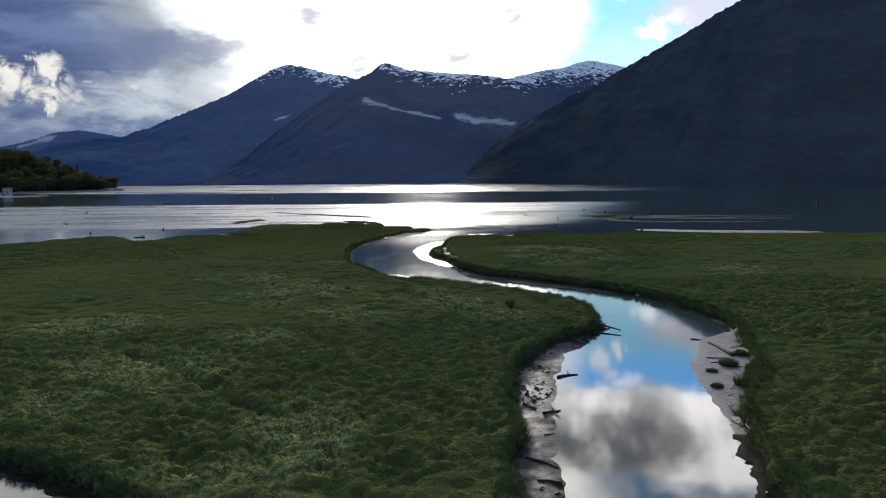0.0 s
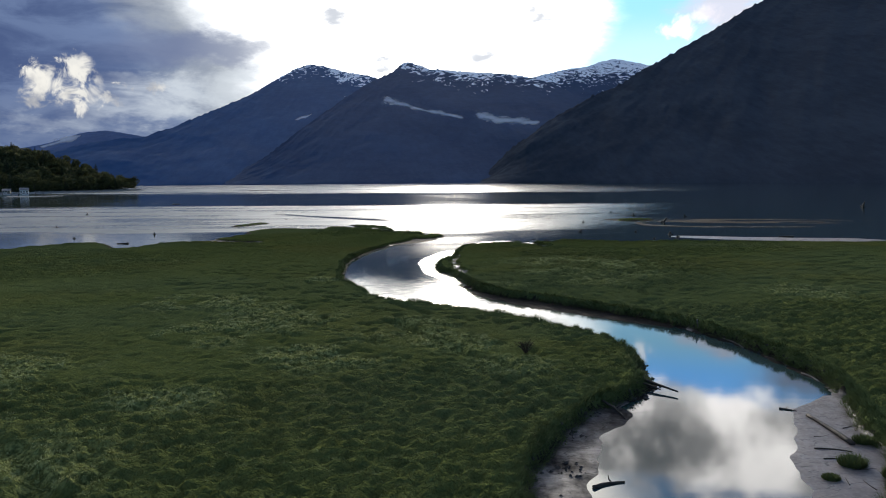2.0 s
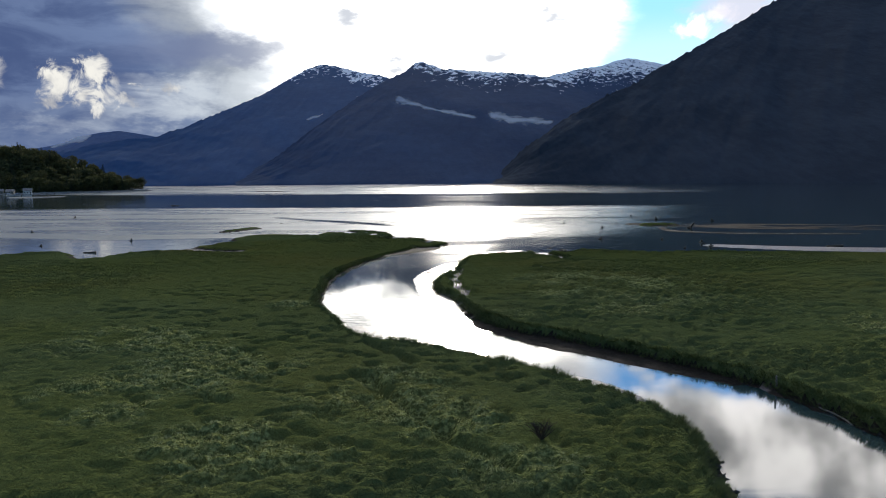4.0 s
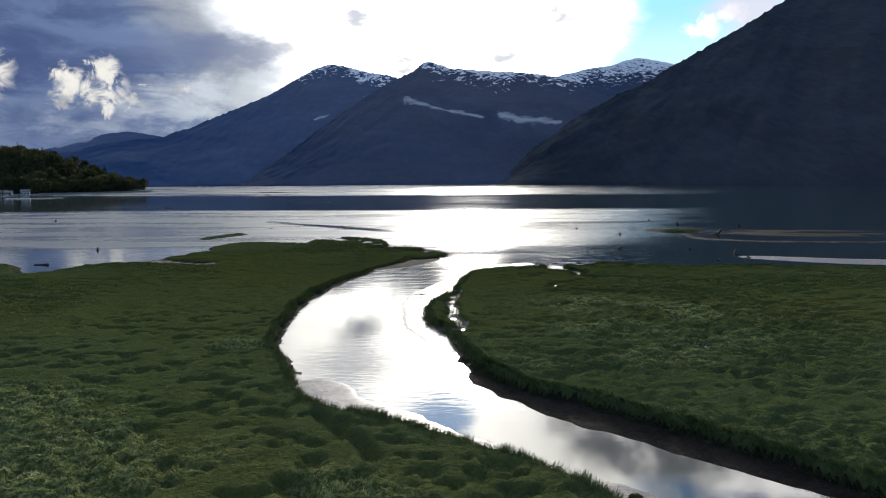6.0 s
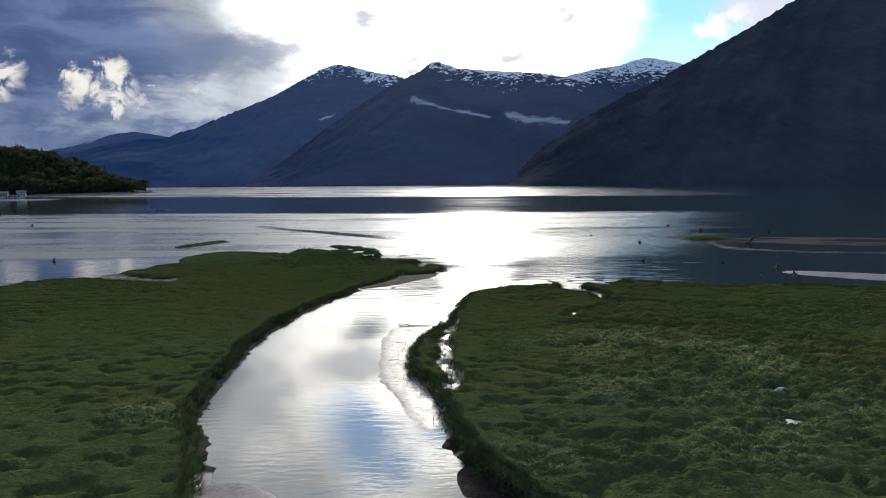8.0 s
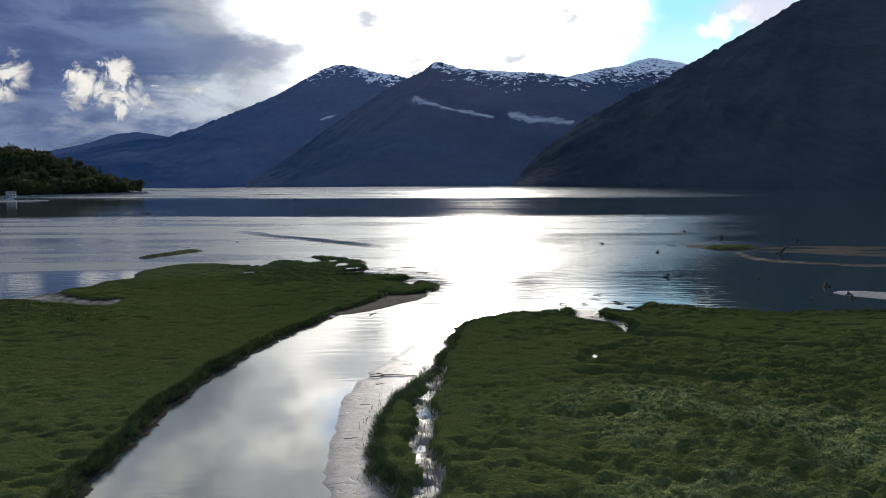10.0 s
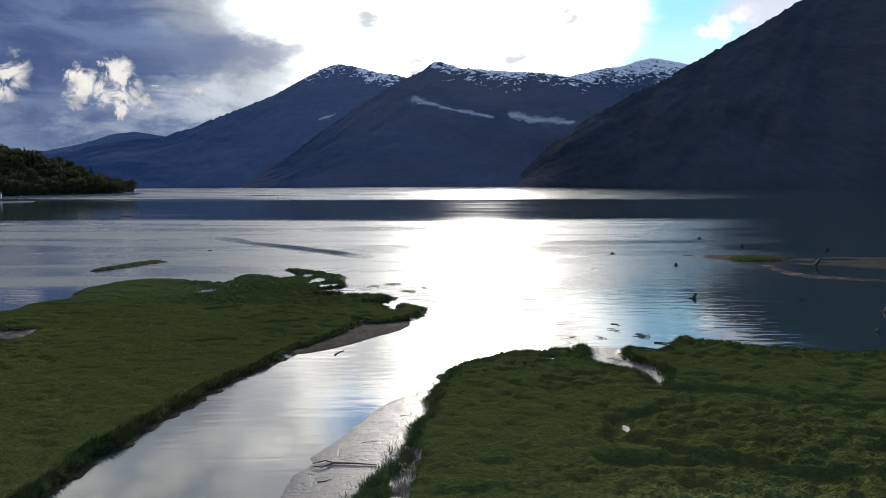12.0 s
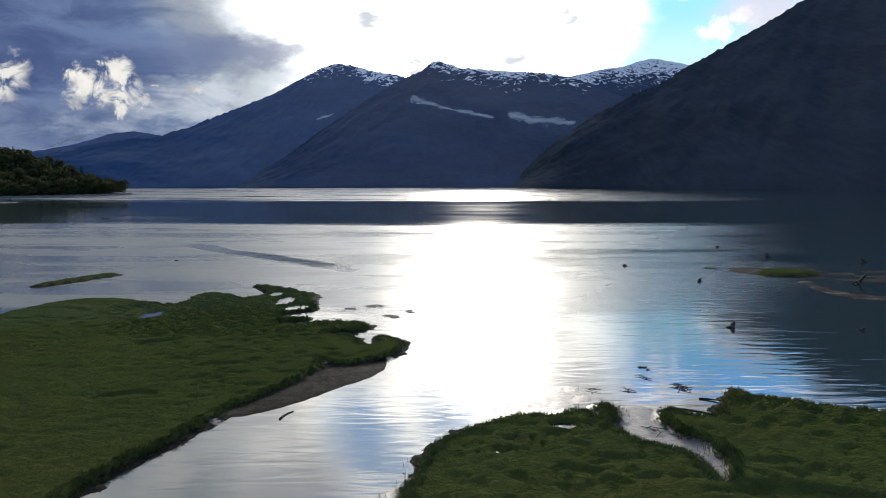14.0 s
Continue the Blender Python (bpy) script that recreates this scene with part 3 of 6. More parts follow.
FLATS = [curve_through(a) for a in (FLAT_MIDDLE, FLAT_NEAR, FLAT_BEND, FLAT_SPIT, FLAT_SPUR, FLAT_EAST, BAR_EAST, FLAT_WEST, FLAT_TIP, FLAT_INLET, FLAT_TOE, FLAT_NOTCH, SHOAL_EAST)]
SPUR_LOOP = FLATS[4]
# places where standing water shows in the turf: x, y, half-width, half-depth
PUDDLES = [(28.6, 106.2, 0.6, 0.5), (31.0, 112.4, 0.7, 0.5), (-23.6, 196.5, 1.3, 2.2), (22.2, 140.5, 0.3, 0.6), (-9.5, 206.0, 1.1, 3.0), (-12.5, 211.5, 1.6, 2.0),
           (-6.8, 201.0, 1.6, 2.0), (20.0, 158.4, 0.8, 0.6)]
pool_rng = random.Random(8)
for cx, cy in ((11.4, 129.9), (11.8, 128.6), (12.4, 125.5), (12.5, 123.4), (13.5, 123.4), (12.0, 120.8), (17.4, 155.3), (14.8, 154.8), (22.3, 158.2)):
    for k in range(6):
        PUDDLES.append((cx + pool_rng.gauss(0, 0.5), cy + pool_rng.gauss(0, 0.7), pool_rng.uniform(0.05, 0.13), pool_rng.uniform(0.12, 0.34)))


def marsh_edge(x, y):
    """Metres inside the turf (negative over water)."""
    wx = x + 1.2 * (fbm(x, y, 3.0, 3, 5) - 0.5) + 0.55 * (fbm(x, y, 0.9, 2, 45) - 0.5)
    wy = y + 1.2 * (fbm(x, y, 3.0, 3, 9) - 0.5) + 0.55 * (fbm(x, y, 0.9, 2, 49) - 0.5)
    d = np.full(x.shape, -1e9)
    for loop in MARSHES:
        lo, hi = loop.min(0) - 30, loop.max(0) + 30
        near = (x > lo[0]) & (x < hi[0]) & (y > lo[1]) & (y < hi[1])
        if near.any():
            inset = 0.28 if loop is MARSHES[1] else 0.2 if loop is MARSHES[0] else 0.0
            d[near] = np.maximum(d[near], inside_distance(wx[near], wy[near], loop) - inset)
    bare = (x > 10) & (x < 20) & (y > 71) & (y < 84)
    if bare.any():
        d[bare] = np.minimum(d[bare], -inside_distance(wx[bare], wy[bare], SPUR_LOOP))
    return np.maximum(d, -30)


def flat_edge(x, y):
    wx = x + 0.6 * (fbm(x, y, 3.2, 2, 25) - 0.5) + 0.8 * (fbm(x, y, 1.2, 2, 37) - 0.5)
    wy = y + 0.6 * (fbm(x, y, 2.2, 3, 29) - 0.5)
    d = np.full(x.shape, -1e9)
    for loop in FLATS:
        lo, hi = loop.min(0) - 6, loop.max(0) + 6
        near = (x > lo[0]) & (x < hi[0]) & (y > lo[1]) & (y < hi[1])
        if near.any():
            d[near] = np.maximum(d[near], inside_distance(wx[near], wy[near], loop))
    return np.maximum(d, -6)


def hollows(x, y):
    """Dark runnels and hoof-deep hollows in the turf, longer across than along."""
    a = fbm(x / 1.35 + 2.0 * fbm(x, y, 9, 2, 51), y, 0.95, 3, 41)
    where = 0.40 + 0.60 * ramp(fbm(x, y, 22, 2, 47), 0.38, 0.56)
    return ramp(a, 0.585, 0.665) * where


RUNNELS = [[(27.0, 149.9), (29.2, 147.0), (28.1, 144.4), (24.6, 143.2), (21.8, 141.3), (20.8, 138.6), (22.3, 137.4)], [(29, 148.3), (33.9, 147.6), (35.1, 145.6), (39.6, 144.5), (46, 143)],
           [(22.5, 137.2), (25.7, 135.2), (28.4, 133.8), (31, 133.1)], [(16.5, 126), (19.7, 125.1), (21.6, 126), (23.5, 124.6)], [(35.7, 136.4), (38.4, 135.6), (41, 134.2)], [(37.9, 145.3), (41.5, 143.9), (46.4, 142.3)], [(33.2, 146.4), (35.8, 144.9)],
           [(36.1, 137), (38.2, 135.4), (39.9, 133.8)], [(27.3, 133.8), (29.6, 132.8), (31.5, 132.3)], [(19.8, 135.1), (23, 134.7), (25.5, 135)],
           [(-23.2, 51.7), (-19.4, 48.4), (-15.8, 44.3), (-12.4, 39.6), (-9.2, 37.2)], [(-46.3, 133), (-41.3, 131)], [(-19, 181.4), (-14.9, 182.5)], [(-14.4, 164.3), (-11.1, 165.7)],
           [(-1.7, 80.5), (0.7, 75), (3.9, 69.1), (7.1, 63.2)], [(39.9, 113), (41.4, 110.4), (41.4, 105.3)], [(-1.8, 89.4), (0.5, 86.4), (2.2, 83.2)]]
# patches of grass laid flat by wind and tide: x, y, radius
LAID = [(-6.6, 67, 5), (-16, 76, 6), (-23, 91, 6), (4, 71, 4), (7.5, 63.5, 3), (-13, 83, 6), (-1, 77, 5), (22, 112, 5), (24, 102, 4), (11.4, 99.5, 3), (-12, 107.5, 2.5), (-19, 90, 5),
        (-30, 63.7, 6), (-23, 45, 8), (-9.5, 32.4, 7), (-15, 57, 3), (46.8, 92.6, 6), (30.7, 108.4, 5), (24, 125, 7), (34, 120, 6)]


def runnel_depth(x, y):
    """Narrow drains in the turf."""
    near = np.full(x.shape, 9.0)
    wx, wy = x + 1.6 * (fbm(x, y, 2.5, 2, 33) - 0.5), y + 1.6 * (fbm(x, y, 2.5, 2, 35) - 0.5)
    for line in RUNNELS:
        for (ax, ay), (bx, by) in zip(line, line[1:]):
            m = (np.abs(x - (ax + bx) / 2) < 9) & (np.abs(y - (ay + by) / 2) < 9)
            if m.any():
                dx, dy = bx - ax, by - ay
                t = np.clip(((wx[m] - ax) * dx + (wy[m] - ay) * dy) / (dx * dx + dy * dy), 0, 1)
                near[m] = np.minimum(near[m], np.hypot(wx[m] - ax - t * dx, wy[m] - ay - t * dy))
    return 1 - ramp(near, 0.15, 0.85)


def tussocks(x, y):
    """Rounded hummocks with gaps between them: 1 on a crown, 0 in a gap."""
    u, v = x / 1.15 + 0.6 * fbm(x, y, 1.4, 2, 7), y / 0.85
    iu, iv = np.floor(u).astype(np.int64), np.floor(v).astype(np.int64)
    best = np.full(x.shape, 9.0)
    for a in (-1, 0, 1):
        for b in (-1, 0, 1):
            ci, cj = iu + a, iv + b
            h = (ci * 73856093 ^ cj * 19349663) & 0xFFFFFFF
            jx, jy = (h % 1009) / 1009.0, (h // 1009 % 1013) / 1013.0
            best = np.minimum(best, (u - ci - jx) ** 2 + (v - cj - jy) ** 2)
    return 1 - np.clip(best, 0, 1)


def laid_zone(x, y):
    """Where the grass is laid over and its sky sheen is painted as a pale colour."""
    near = np.zeros(x.shape)
    for px, py, r in LAID:
        near = np.maximum(near, 1 - ramp(np.hypot((x - px) * 0.8, y - py), 0.5 * r, 1.3 * r))
    return np.clip(near * ramp(fbm(x, y, 4, 3, 63), 0.34, 0.52), 0, 1)


def rough_zone(x, y):
    """Where the sward is lumpy rather than smooth."""
    near = 1 - ramp(np.hypot((x - 33) * 0.7, (y - 120) * 0.45), 6, 14)
    near = np.maximum(near, 1 - ramp(np.hypot((x + 16) * 0.6, y - 42), 5, 13))
    return np.clip(np.maximum(laid_zone(x, y), np.maximum(0.85 * near, ramp(fbm(x * 0.7 + 30, y, 24, 3, 67), 0.47, 0.60))), 0, 1)


def lush_zone(x, y):
    """Darker, ranker sedge."""
    near = 1 - ramp(np.hypot((x - 3) * 0.7, y - 57), 4, 10)
    near = np.maximum(near, 1 - ramp(np.hypot((x + 30) * 0.4, y - 84), 3, 9))
    return np.clip(0.7 * near + 0.75 * ramp(fbm(x * 0.5 + 60, y, 30, 3, 87), 0.50, 0.66), 0, 0.8)


def crumple(x, y):
    """Matted grass: small rounded lumps parted by sharp creases, 0 in a crease and 1 on a lump."""
    a = fbm(x + 0.5 * fbm(x, y, 1.7, 2, 79), y, 0.62, 2, 71)
    b = fbm(x, y, 0.33, 2, 75)
    return np.clip(np.abs(a - 0.5) * 4.2, 0, 1) * 0.75 + 0.25 * np.clip(np.abs(b - 0.5) * 4.0, 0, 1)


def sward_height(x, y):
    """The top of the sward: the land with small crinkles of matted grass on it."""
    return land_height(x, y) + (0.055 + 0.24 * rough_zone(x, y)) * (crumple(x, y) - 0.4)


def puddle_depth(x, y):
    d = np.zeros(x.shape)
    for px, py, a, b in PUDDLES:
        d = np.maximum(d, 1 - ramp(((x - px) / a) ** 2 + ((y - py) / b) ** 2, 0.7, 2.2))
    return d


SIDE_DRAIN = [(7.6, 113.5), (8.3, 117), (7.6, 119.6), (7.0, 121), (7.4, 123.2), (7.5, 126.4), (7.1, 128.3), (7.7, 130.4), (8.0, 133.8), (8.1, 137.5)]


def side_drain(x, y):
    """Metres from the middle of the wet drain that cuts off a strip of the east bank."""
    near = np.full(x.shape, 9.0)
    m = (x > 3) & (x < 14) & (y > 109) & (y < 142)
    if m.any():
        wx, wy = x[m] + 1.2 * (fbm(x[m], y[m], 1.6, 2, 53) - 0.5), y[m]
        for (ax, ay), (bx, by) in zip(SIDE_DRAIN, SIDE_DRAIN[1:]):
            dx, dy = bx - ax, by - ay
            t = np.clip(((wx - ax) * dx + (wy - ay) * dy) / (dx * dx + dy * dy), 0, 1)
            near[m] = np.minimum(near[m], np.hypot(wx - ax - t * dx, wy - ay - t * dy))
    return near


def turf_level(x, y):
    return 0.82 - 0.42 * ramp(y, 90, 172)


def land_height(x, y, d=None):
    if d is None:
        d = marsh_edge(x, y)
    flat = flat_edge(x, y)
    level = turf_level(x, y)
    top = level + 0.22 * (fbm(x, y, 14, 3, 3) - 0.5) + 0.16 * (fbm(x, y, 1.5, 3, 13) - 0.5) - level * (0.42 * hollows(x, y) + 0.75 * runnel_depth(x, y)) * ramp(d, 0.4, 1.6) + (0.09 + 0.46 * rough_zone(x, y)) * (tussocks(x, y) - 0.7)
    top = np.maximum(top, 0.10)
    lump = fbm(x, y, 0.9, 3, 19) - 0.5
    foot = 0.10 + 0.16 * lump
    face = foot + (top - foot) * ramp(d, -0.40, 0.30)
    toe = foot - 0.20 * (-d - 0.40) + 0.07 * lump
    bank = np.where(d > -0.40, face, toe)
    bed = -0.4 - 1.2 * ramp(-d, 1.5, 12)
    h = np.where(d > -2.2, np.maximum(bank, bed), bed)
    mud = 0.045 + 0.03 * (fbm(x, y, 1.3, 4, 23) - 0.5) + 0.02 * np.clip(flat, 0, 2)
    mud = np.where((x > 13) & (x < 24) & (y > 160) & (y < 169), mud - 0.045 + 0.07 * (fbm(x, y, 0.9, 3, 27) - 0.5), mud)
    shoal = (x > 50) & (y > 192) & (inside_distance(x, y, FLATS[5]) < 0)
    mud = np.where(shoal, mud - 0.085 + 0.16 * (fbm(x, y * 2.2, 9, 3, 43) - 0.45), mud)
    mud = np.where(flat > 0, mud, mud + 0.12 * flat)
    h = np.where((flat > -4) & (d < 0.3), np.maximum(h, mud), h)
    drain = side_drain(x, y)
    h = np.minimum(h, 0.030 + 0.62 * (fbm(x, y, 1.1, 3, 57) - 0.46) + 1.1 * ramp(drain, 0.50, 1.5))
    wet = puddle_depth(x, y)
    return np.where(d > 0.4, h - wet * np.clip(h - (level - 0.30), 0, 1), h)


def spread(lo, hi, step, end, growth):
    """Grid lines: even from lo to hi, then wider and wider out to +-end."""
    core = np.arange(lo, hi + 1e-6, step)
    up, down = [hi], [lo]
    s = step
    while up[-1] < end:
        s *= growth
        up.append(up[-1] + s)
    s = step
    while down[0] > -end:
        s *= growth
        down.insert(0, down[0] - s)
    return np.concatenate([down[:-1], core, up[1:]])


def build_ground():
    xs = spread(-30, 46, 0.24, 4700, 1.05)
    ys = spread(24, 216, 0.27, 4700, 1.055)
    gx, gy = np.meshgrid(xs, ys)
    x, y = gx.ravel(), gy.ravel()
    d = marsh_edge(x, y)
    rough = rough_zone(x, y)
    h = land_height(x, y, d) + (0.05 + 0.20 * rough) * (crumple(x, y) - 0.4) * ramp(d, 0.2, 0.8) * (1 - puddle_depth(x, y))
    me = mesh_from("ground", np.stack([x, y, h], 1), grid_faces(len(xs), len(ys)))
    for key, value in (("rough", rough), ("laid", laid_zone(x, y)), ("lush", np.maximum(lush_zone(x, y), 0.5 * (1 - ramp(d, 0.2, 1.1)) * (1 - ramp(y, 130, 165))))):
        me.attributes.new(key, "FLOAT", "POINT").data.foreach_set("value", value.astype(np.float32))
    mid = d.reshape(len(ys), len(xs))
    mid = (mid[:-1, :-1] + mid[1:, 1:]) / 2
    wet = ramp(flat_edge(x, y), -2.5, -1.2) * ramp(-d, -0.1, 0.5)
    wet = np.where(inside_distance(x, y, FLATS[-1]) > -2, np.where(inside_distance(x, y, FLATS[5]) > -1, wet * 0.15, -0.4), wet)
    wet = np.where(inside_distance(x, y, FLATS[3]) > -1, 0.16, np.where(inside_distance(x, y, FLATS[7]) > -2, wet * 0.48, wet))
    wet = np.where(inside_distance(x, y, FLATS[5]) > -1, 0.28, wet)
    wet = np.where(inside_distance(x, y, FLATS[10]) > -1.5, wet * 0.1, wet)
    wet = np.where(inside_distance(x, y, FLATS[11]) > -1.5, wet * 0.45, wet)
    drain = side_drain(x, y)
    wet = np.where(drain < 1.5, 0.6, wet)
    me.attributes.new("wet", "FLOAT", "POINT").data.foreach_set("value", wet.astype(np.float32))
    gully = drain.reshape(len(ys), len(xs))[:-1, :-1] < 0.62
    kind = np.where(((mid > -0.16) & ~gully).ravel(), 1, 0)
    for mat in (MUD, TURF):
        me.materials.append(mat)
    me.polygons.foreach_set("material_index", kind.astype(np.int32))
    tagged(new("ground", me), "salt marsh turf with eroded wet mud banks along a tidal creek", "ground", kind="structure")


build_ground()


def build_water():
    xs, ys = np.linspace(-4800, 4800, 9), np.linspace(-4800, 4800, 9)
    gx, gy = np.meshgrid(xs, ys)
    me = mesh_from("water", np.stack([gx.ravel(), gy.ravel(), gx.ravel() * 0], 1), grid_faces(9, 9))
    me.materials.append(WATER)
    tagged(new("water", me), "calm grey-blue inlet and tidal creek reflecting the clouds", "water", kind="structure")


build_water()


# ---- mountains ----
def mountain(name, label, crest, foot_r, slope, mat, seed, rough=1.0, spur=1.0, step=0.1, snow=()):
    """A mountain side from its foot on the shore up to a crest line (degrees across, degrees up) and down behind it."""
    crest = np.array(crest)
    az = np.arange(crest[0, 0], crest[-1, 0], step)
    el = np.interp(az, crest[:, 0], crest[:, 1])
    el = np.convolve(np.pad(el, 2, "edge"), [0.1, 0.2, 0.4, 0.2, 0.1], "valid")
    v = np.concatenate([np.concatenate([np.linspace(0, 0.75, 40, endpoint=False), np.linspace(0.75, 1, 36)]), [1.1, 1.4]])
    A, V = np.meshgrid(az, v)
    E = np.meshgrid(el, v)[0]
    s = A * 60.0
    wave = fbm(s + 120 * V, V * 500, 260, 4, seed)
    rise = np.tan(np.radians(np.maximum(E, 0.2)))
    r_crest = np.minimum(foot_r / (1 - rise / np.tan(np.radians(slope))), 4650)
    r_crest = np.maximum(r_crest, foot_r + 160) + 60 * (fbm(s, s * 0, 500, 3, seed + 5) - 0.5)
    R = foot_r + (r_crest - foot_r) * V + spur * 70 * (wave - 0.5) * np.sin(np.pi * np.clip(V, 0, 1)) ** 0.7
    top = 15 + r_crest * np.tan(np.radians(np.maximum(E, -0.2)))
    top = np.maximum(top, 2)
    prof = np.clip(V, 0, 1) ** 1.05
    Z = np.where(V <= 1, top * prof, top * (1 - (V - 1) * 1.2))
    Z += rough * 9 * (fbm(s, V * 900, 60, 4, seed + 11) - 0.5) * np.clip(V * 4, 0, 1)
    Z += np.where(V >= 1, rough * 14 * (fbm(s, s * 0, 14, 3, seed + 15) - 0.5), 0)
    Z = np.where(V == 0, -3, Z)
    a = np.radians(A)
    co = np.stack([5.6 + R * np.sin(a), 53 + R * np.cos(a), Z], -1).reshape(-1, 3)
    me = mesh_from(name, co, grid_faces(len(az), len(v)))
    if snow:
        lie = np.array(snow)
        deep = np.interp(A, lie[:, 0], lie[:, 1])
        me.attributes.new("snow", "FLOAT", "POINT").data.foreach_set("value", ((np.minimum(V, 1) - 1 + deep) / 0.12 - np.where(deep > 0, 0, 2)).ravel().astype(np.float32))
    me.materials.append(mat)
    return tagged(new(name, me), label, "mountain", kind="structure")


# Blue distance haze is put into these base colours, faint on the near flank.
HAZED_FOREST_FAR = make_mountain("haze_tinted_far_forest", (0.046, 0.092, 0.200), (0.064, 0.120, 0.246))
HAZED_FOREST_MID = make_mountain("haze_tinted_snow_forest", (0.022, 0.048, 0.104), (0.034, 0.069, 0.136), 10.0, 0.055)
HAZED_FOREST_SIDE = make_mountain("haze_tinted_side_forest", (0.030, 0.074, 0.162), (0.047, 0.102, 0.206), 10.0, 0.055)
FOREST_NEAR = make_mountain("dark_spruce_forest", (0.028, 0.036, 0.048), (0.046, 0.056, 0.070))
mountain("mountain_far_ridge", "low forested ridge far down the inlet, tinted with blue haze", [(-62, 1.2), (-45, 1.5), (-31.8, 1.69), (-29.9, 1.95), (-28, 2.34), (-26.5, 2.78), (-25.1, 3.3), (-23.3, 3.55), (-21.2, 3.21),
         (-19.1, 2.89), (-15.7, 1.15)], 3200, 16, HAZED_FOREST_FAR, 101, 0.35, 0.5)
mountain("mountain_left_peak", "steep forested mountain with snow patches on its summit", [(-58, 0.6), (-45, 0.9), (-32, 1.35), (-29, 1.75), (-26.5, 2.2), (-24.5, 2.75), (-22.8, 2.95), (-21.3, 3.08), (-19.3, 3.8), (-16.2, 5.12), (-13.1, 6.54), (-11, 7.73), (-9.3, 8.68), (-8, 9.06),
         (-6.6, 8.86), (-5.3, 8.53), (-3, 8.19), (-0.6, 7.2)], 1350, 17.4, HAZED_FOREST_SIDE, 201, 0.5, snow=[(-10.6, 0), (-9.4, 0.02), (-8.4, 0.035), (-7.4, 0.02), (-6.4, 0.06), (-5.6, 0.11), (-4.6, 0.13), (-3.6, 0.08), (-2.8, 0)])
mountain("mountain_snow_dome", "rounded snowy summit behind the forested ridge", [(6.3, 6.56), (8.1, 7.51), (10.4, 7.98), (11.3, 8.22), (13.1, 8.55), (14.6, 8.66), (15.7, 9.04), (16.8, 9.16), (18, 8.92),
         (19.3, 8.6), (20.8, 7.89), (23.6, 5.98)], 2500, 21, HAZED_FOREST_MID, 301, 0.5, snow=[(9.4, 0.05), (10.4, 0.12), (12, 0.17), (13.2, 0.09), (14.4, 0.15), (16, 0.18), (18, 0.19), (20, 0.17), (21.5, 0.10)])
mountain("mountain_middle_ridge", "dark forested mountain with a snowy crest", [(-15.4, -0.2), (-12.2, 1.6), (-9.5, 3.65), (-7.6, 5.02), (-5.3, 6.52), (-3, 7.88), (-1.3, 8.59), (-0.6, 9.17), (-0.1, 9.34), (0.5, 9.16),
         (1.7, 8.76), (4.4, 8.6), (6.3, 8.48), (9, 8.24), (10.4, 7.98), (12.2, 7.31), (15.3, 5.89), (19.7, 3.58), (24, 1)], 1300, 17.4, HAZED_FOREST_MID, 401, 0.5, snow=[(-0.9, 0), (-0.4, 0.06), (0.6, 0.09), (1.4, 0.06), (2.4, 0.09), (4, 0.12), (6, 0.12), (7.0, 0.05), (8.4, 0.04), (9.6, 0.05), (10.6, 0.06), (12, 0)])
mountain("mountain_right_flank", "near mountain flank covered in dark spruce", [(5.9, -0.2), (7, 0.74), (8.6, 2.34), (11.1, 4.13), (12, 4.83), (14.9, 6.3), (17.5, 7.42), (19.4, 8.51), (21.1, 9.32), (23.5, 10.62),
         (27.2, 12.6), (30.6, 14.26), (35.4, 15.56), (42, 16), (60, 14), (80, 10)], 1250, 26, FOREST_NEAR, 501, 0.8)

# ---- the sward ----
def scatter(count, lo, hi, rng):
    return rng.uniform(lo[0], hi[0], count), rng.uniform(lo[1], hi[1], count)


def sight(x, y):
    """Metres from the flight line at which a spot is passed, about."""
    side = np.abs(x - 4.0 - 0.04 * y)
    ahead = np.maximum(y - 112, 0)
    return np.maximum(np.maximum(32.0, side * 1.6), ahead)


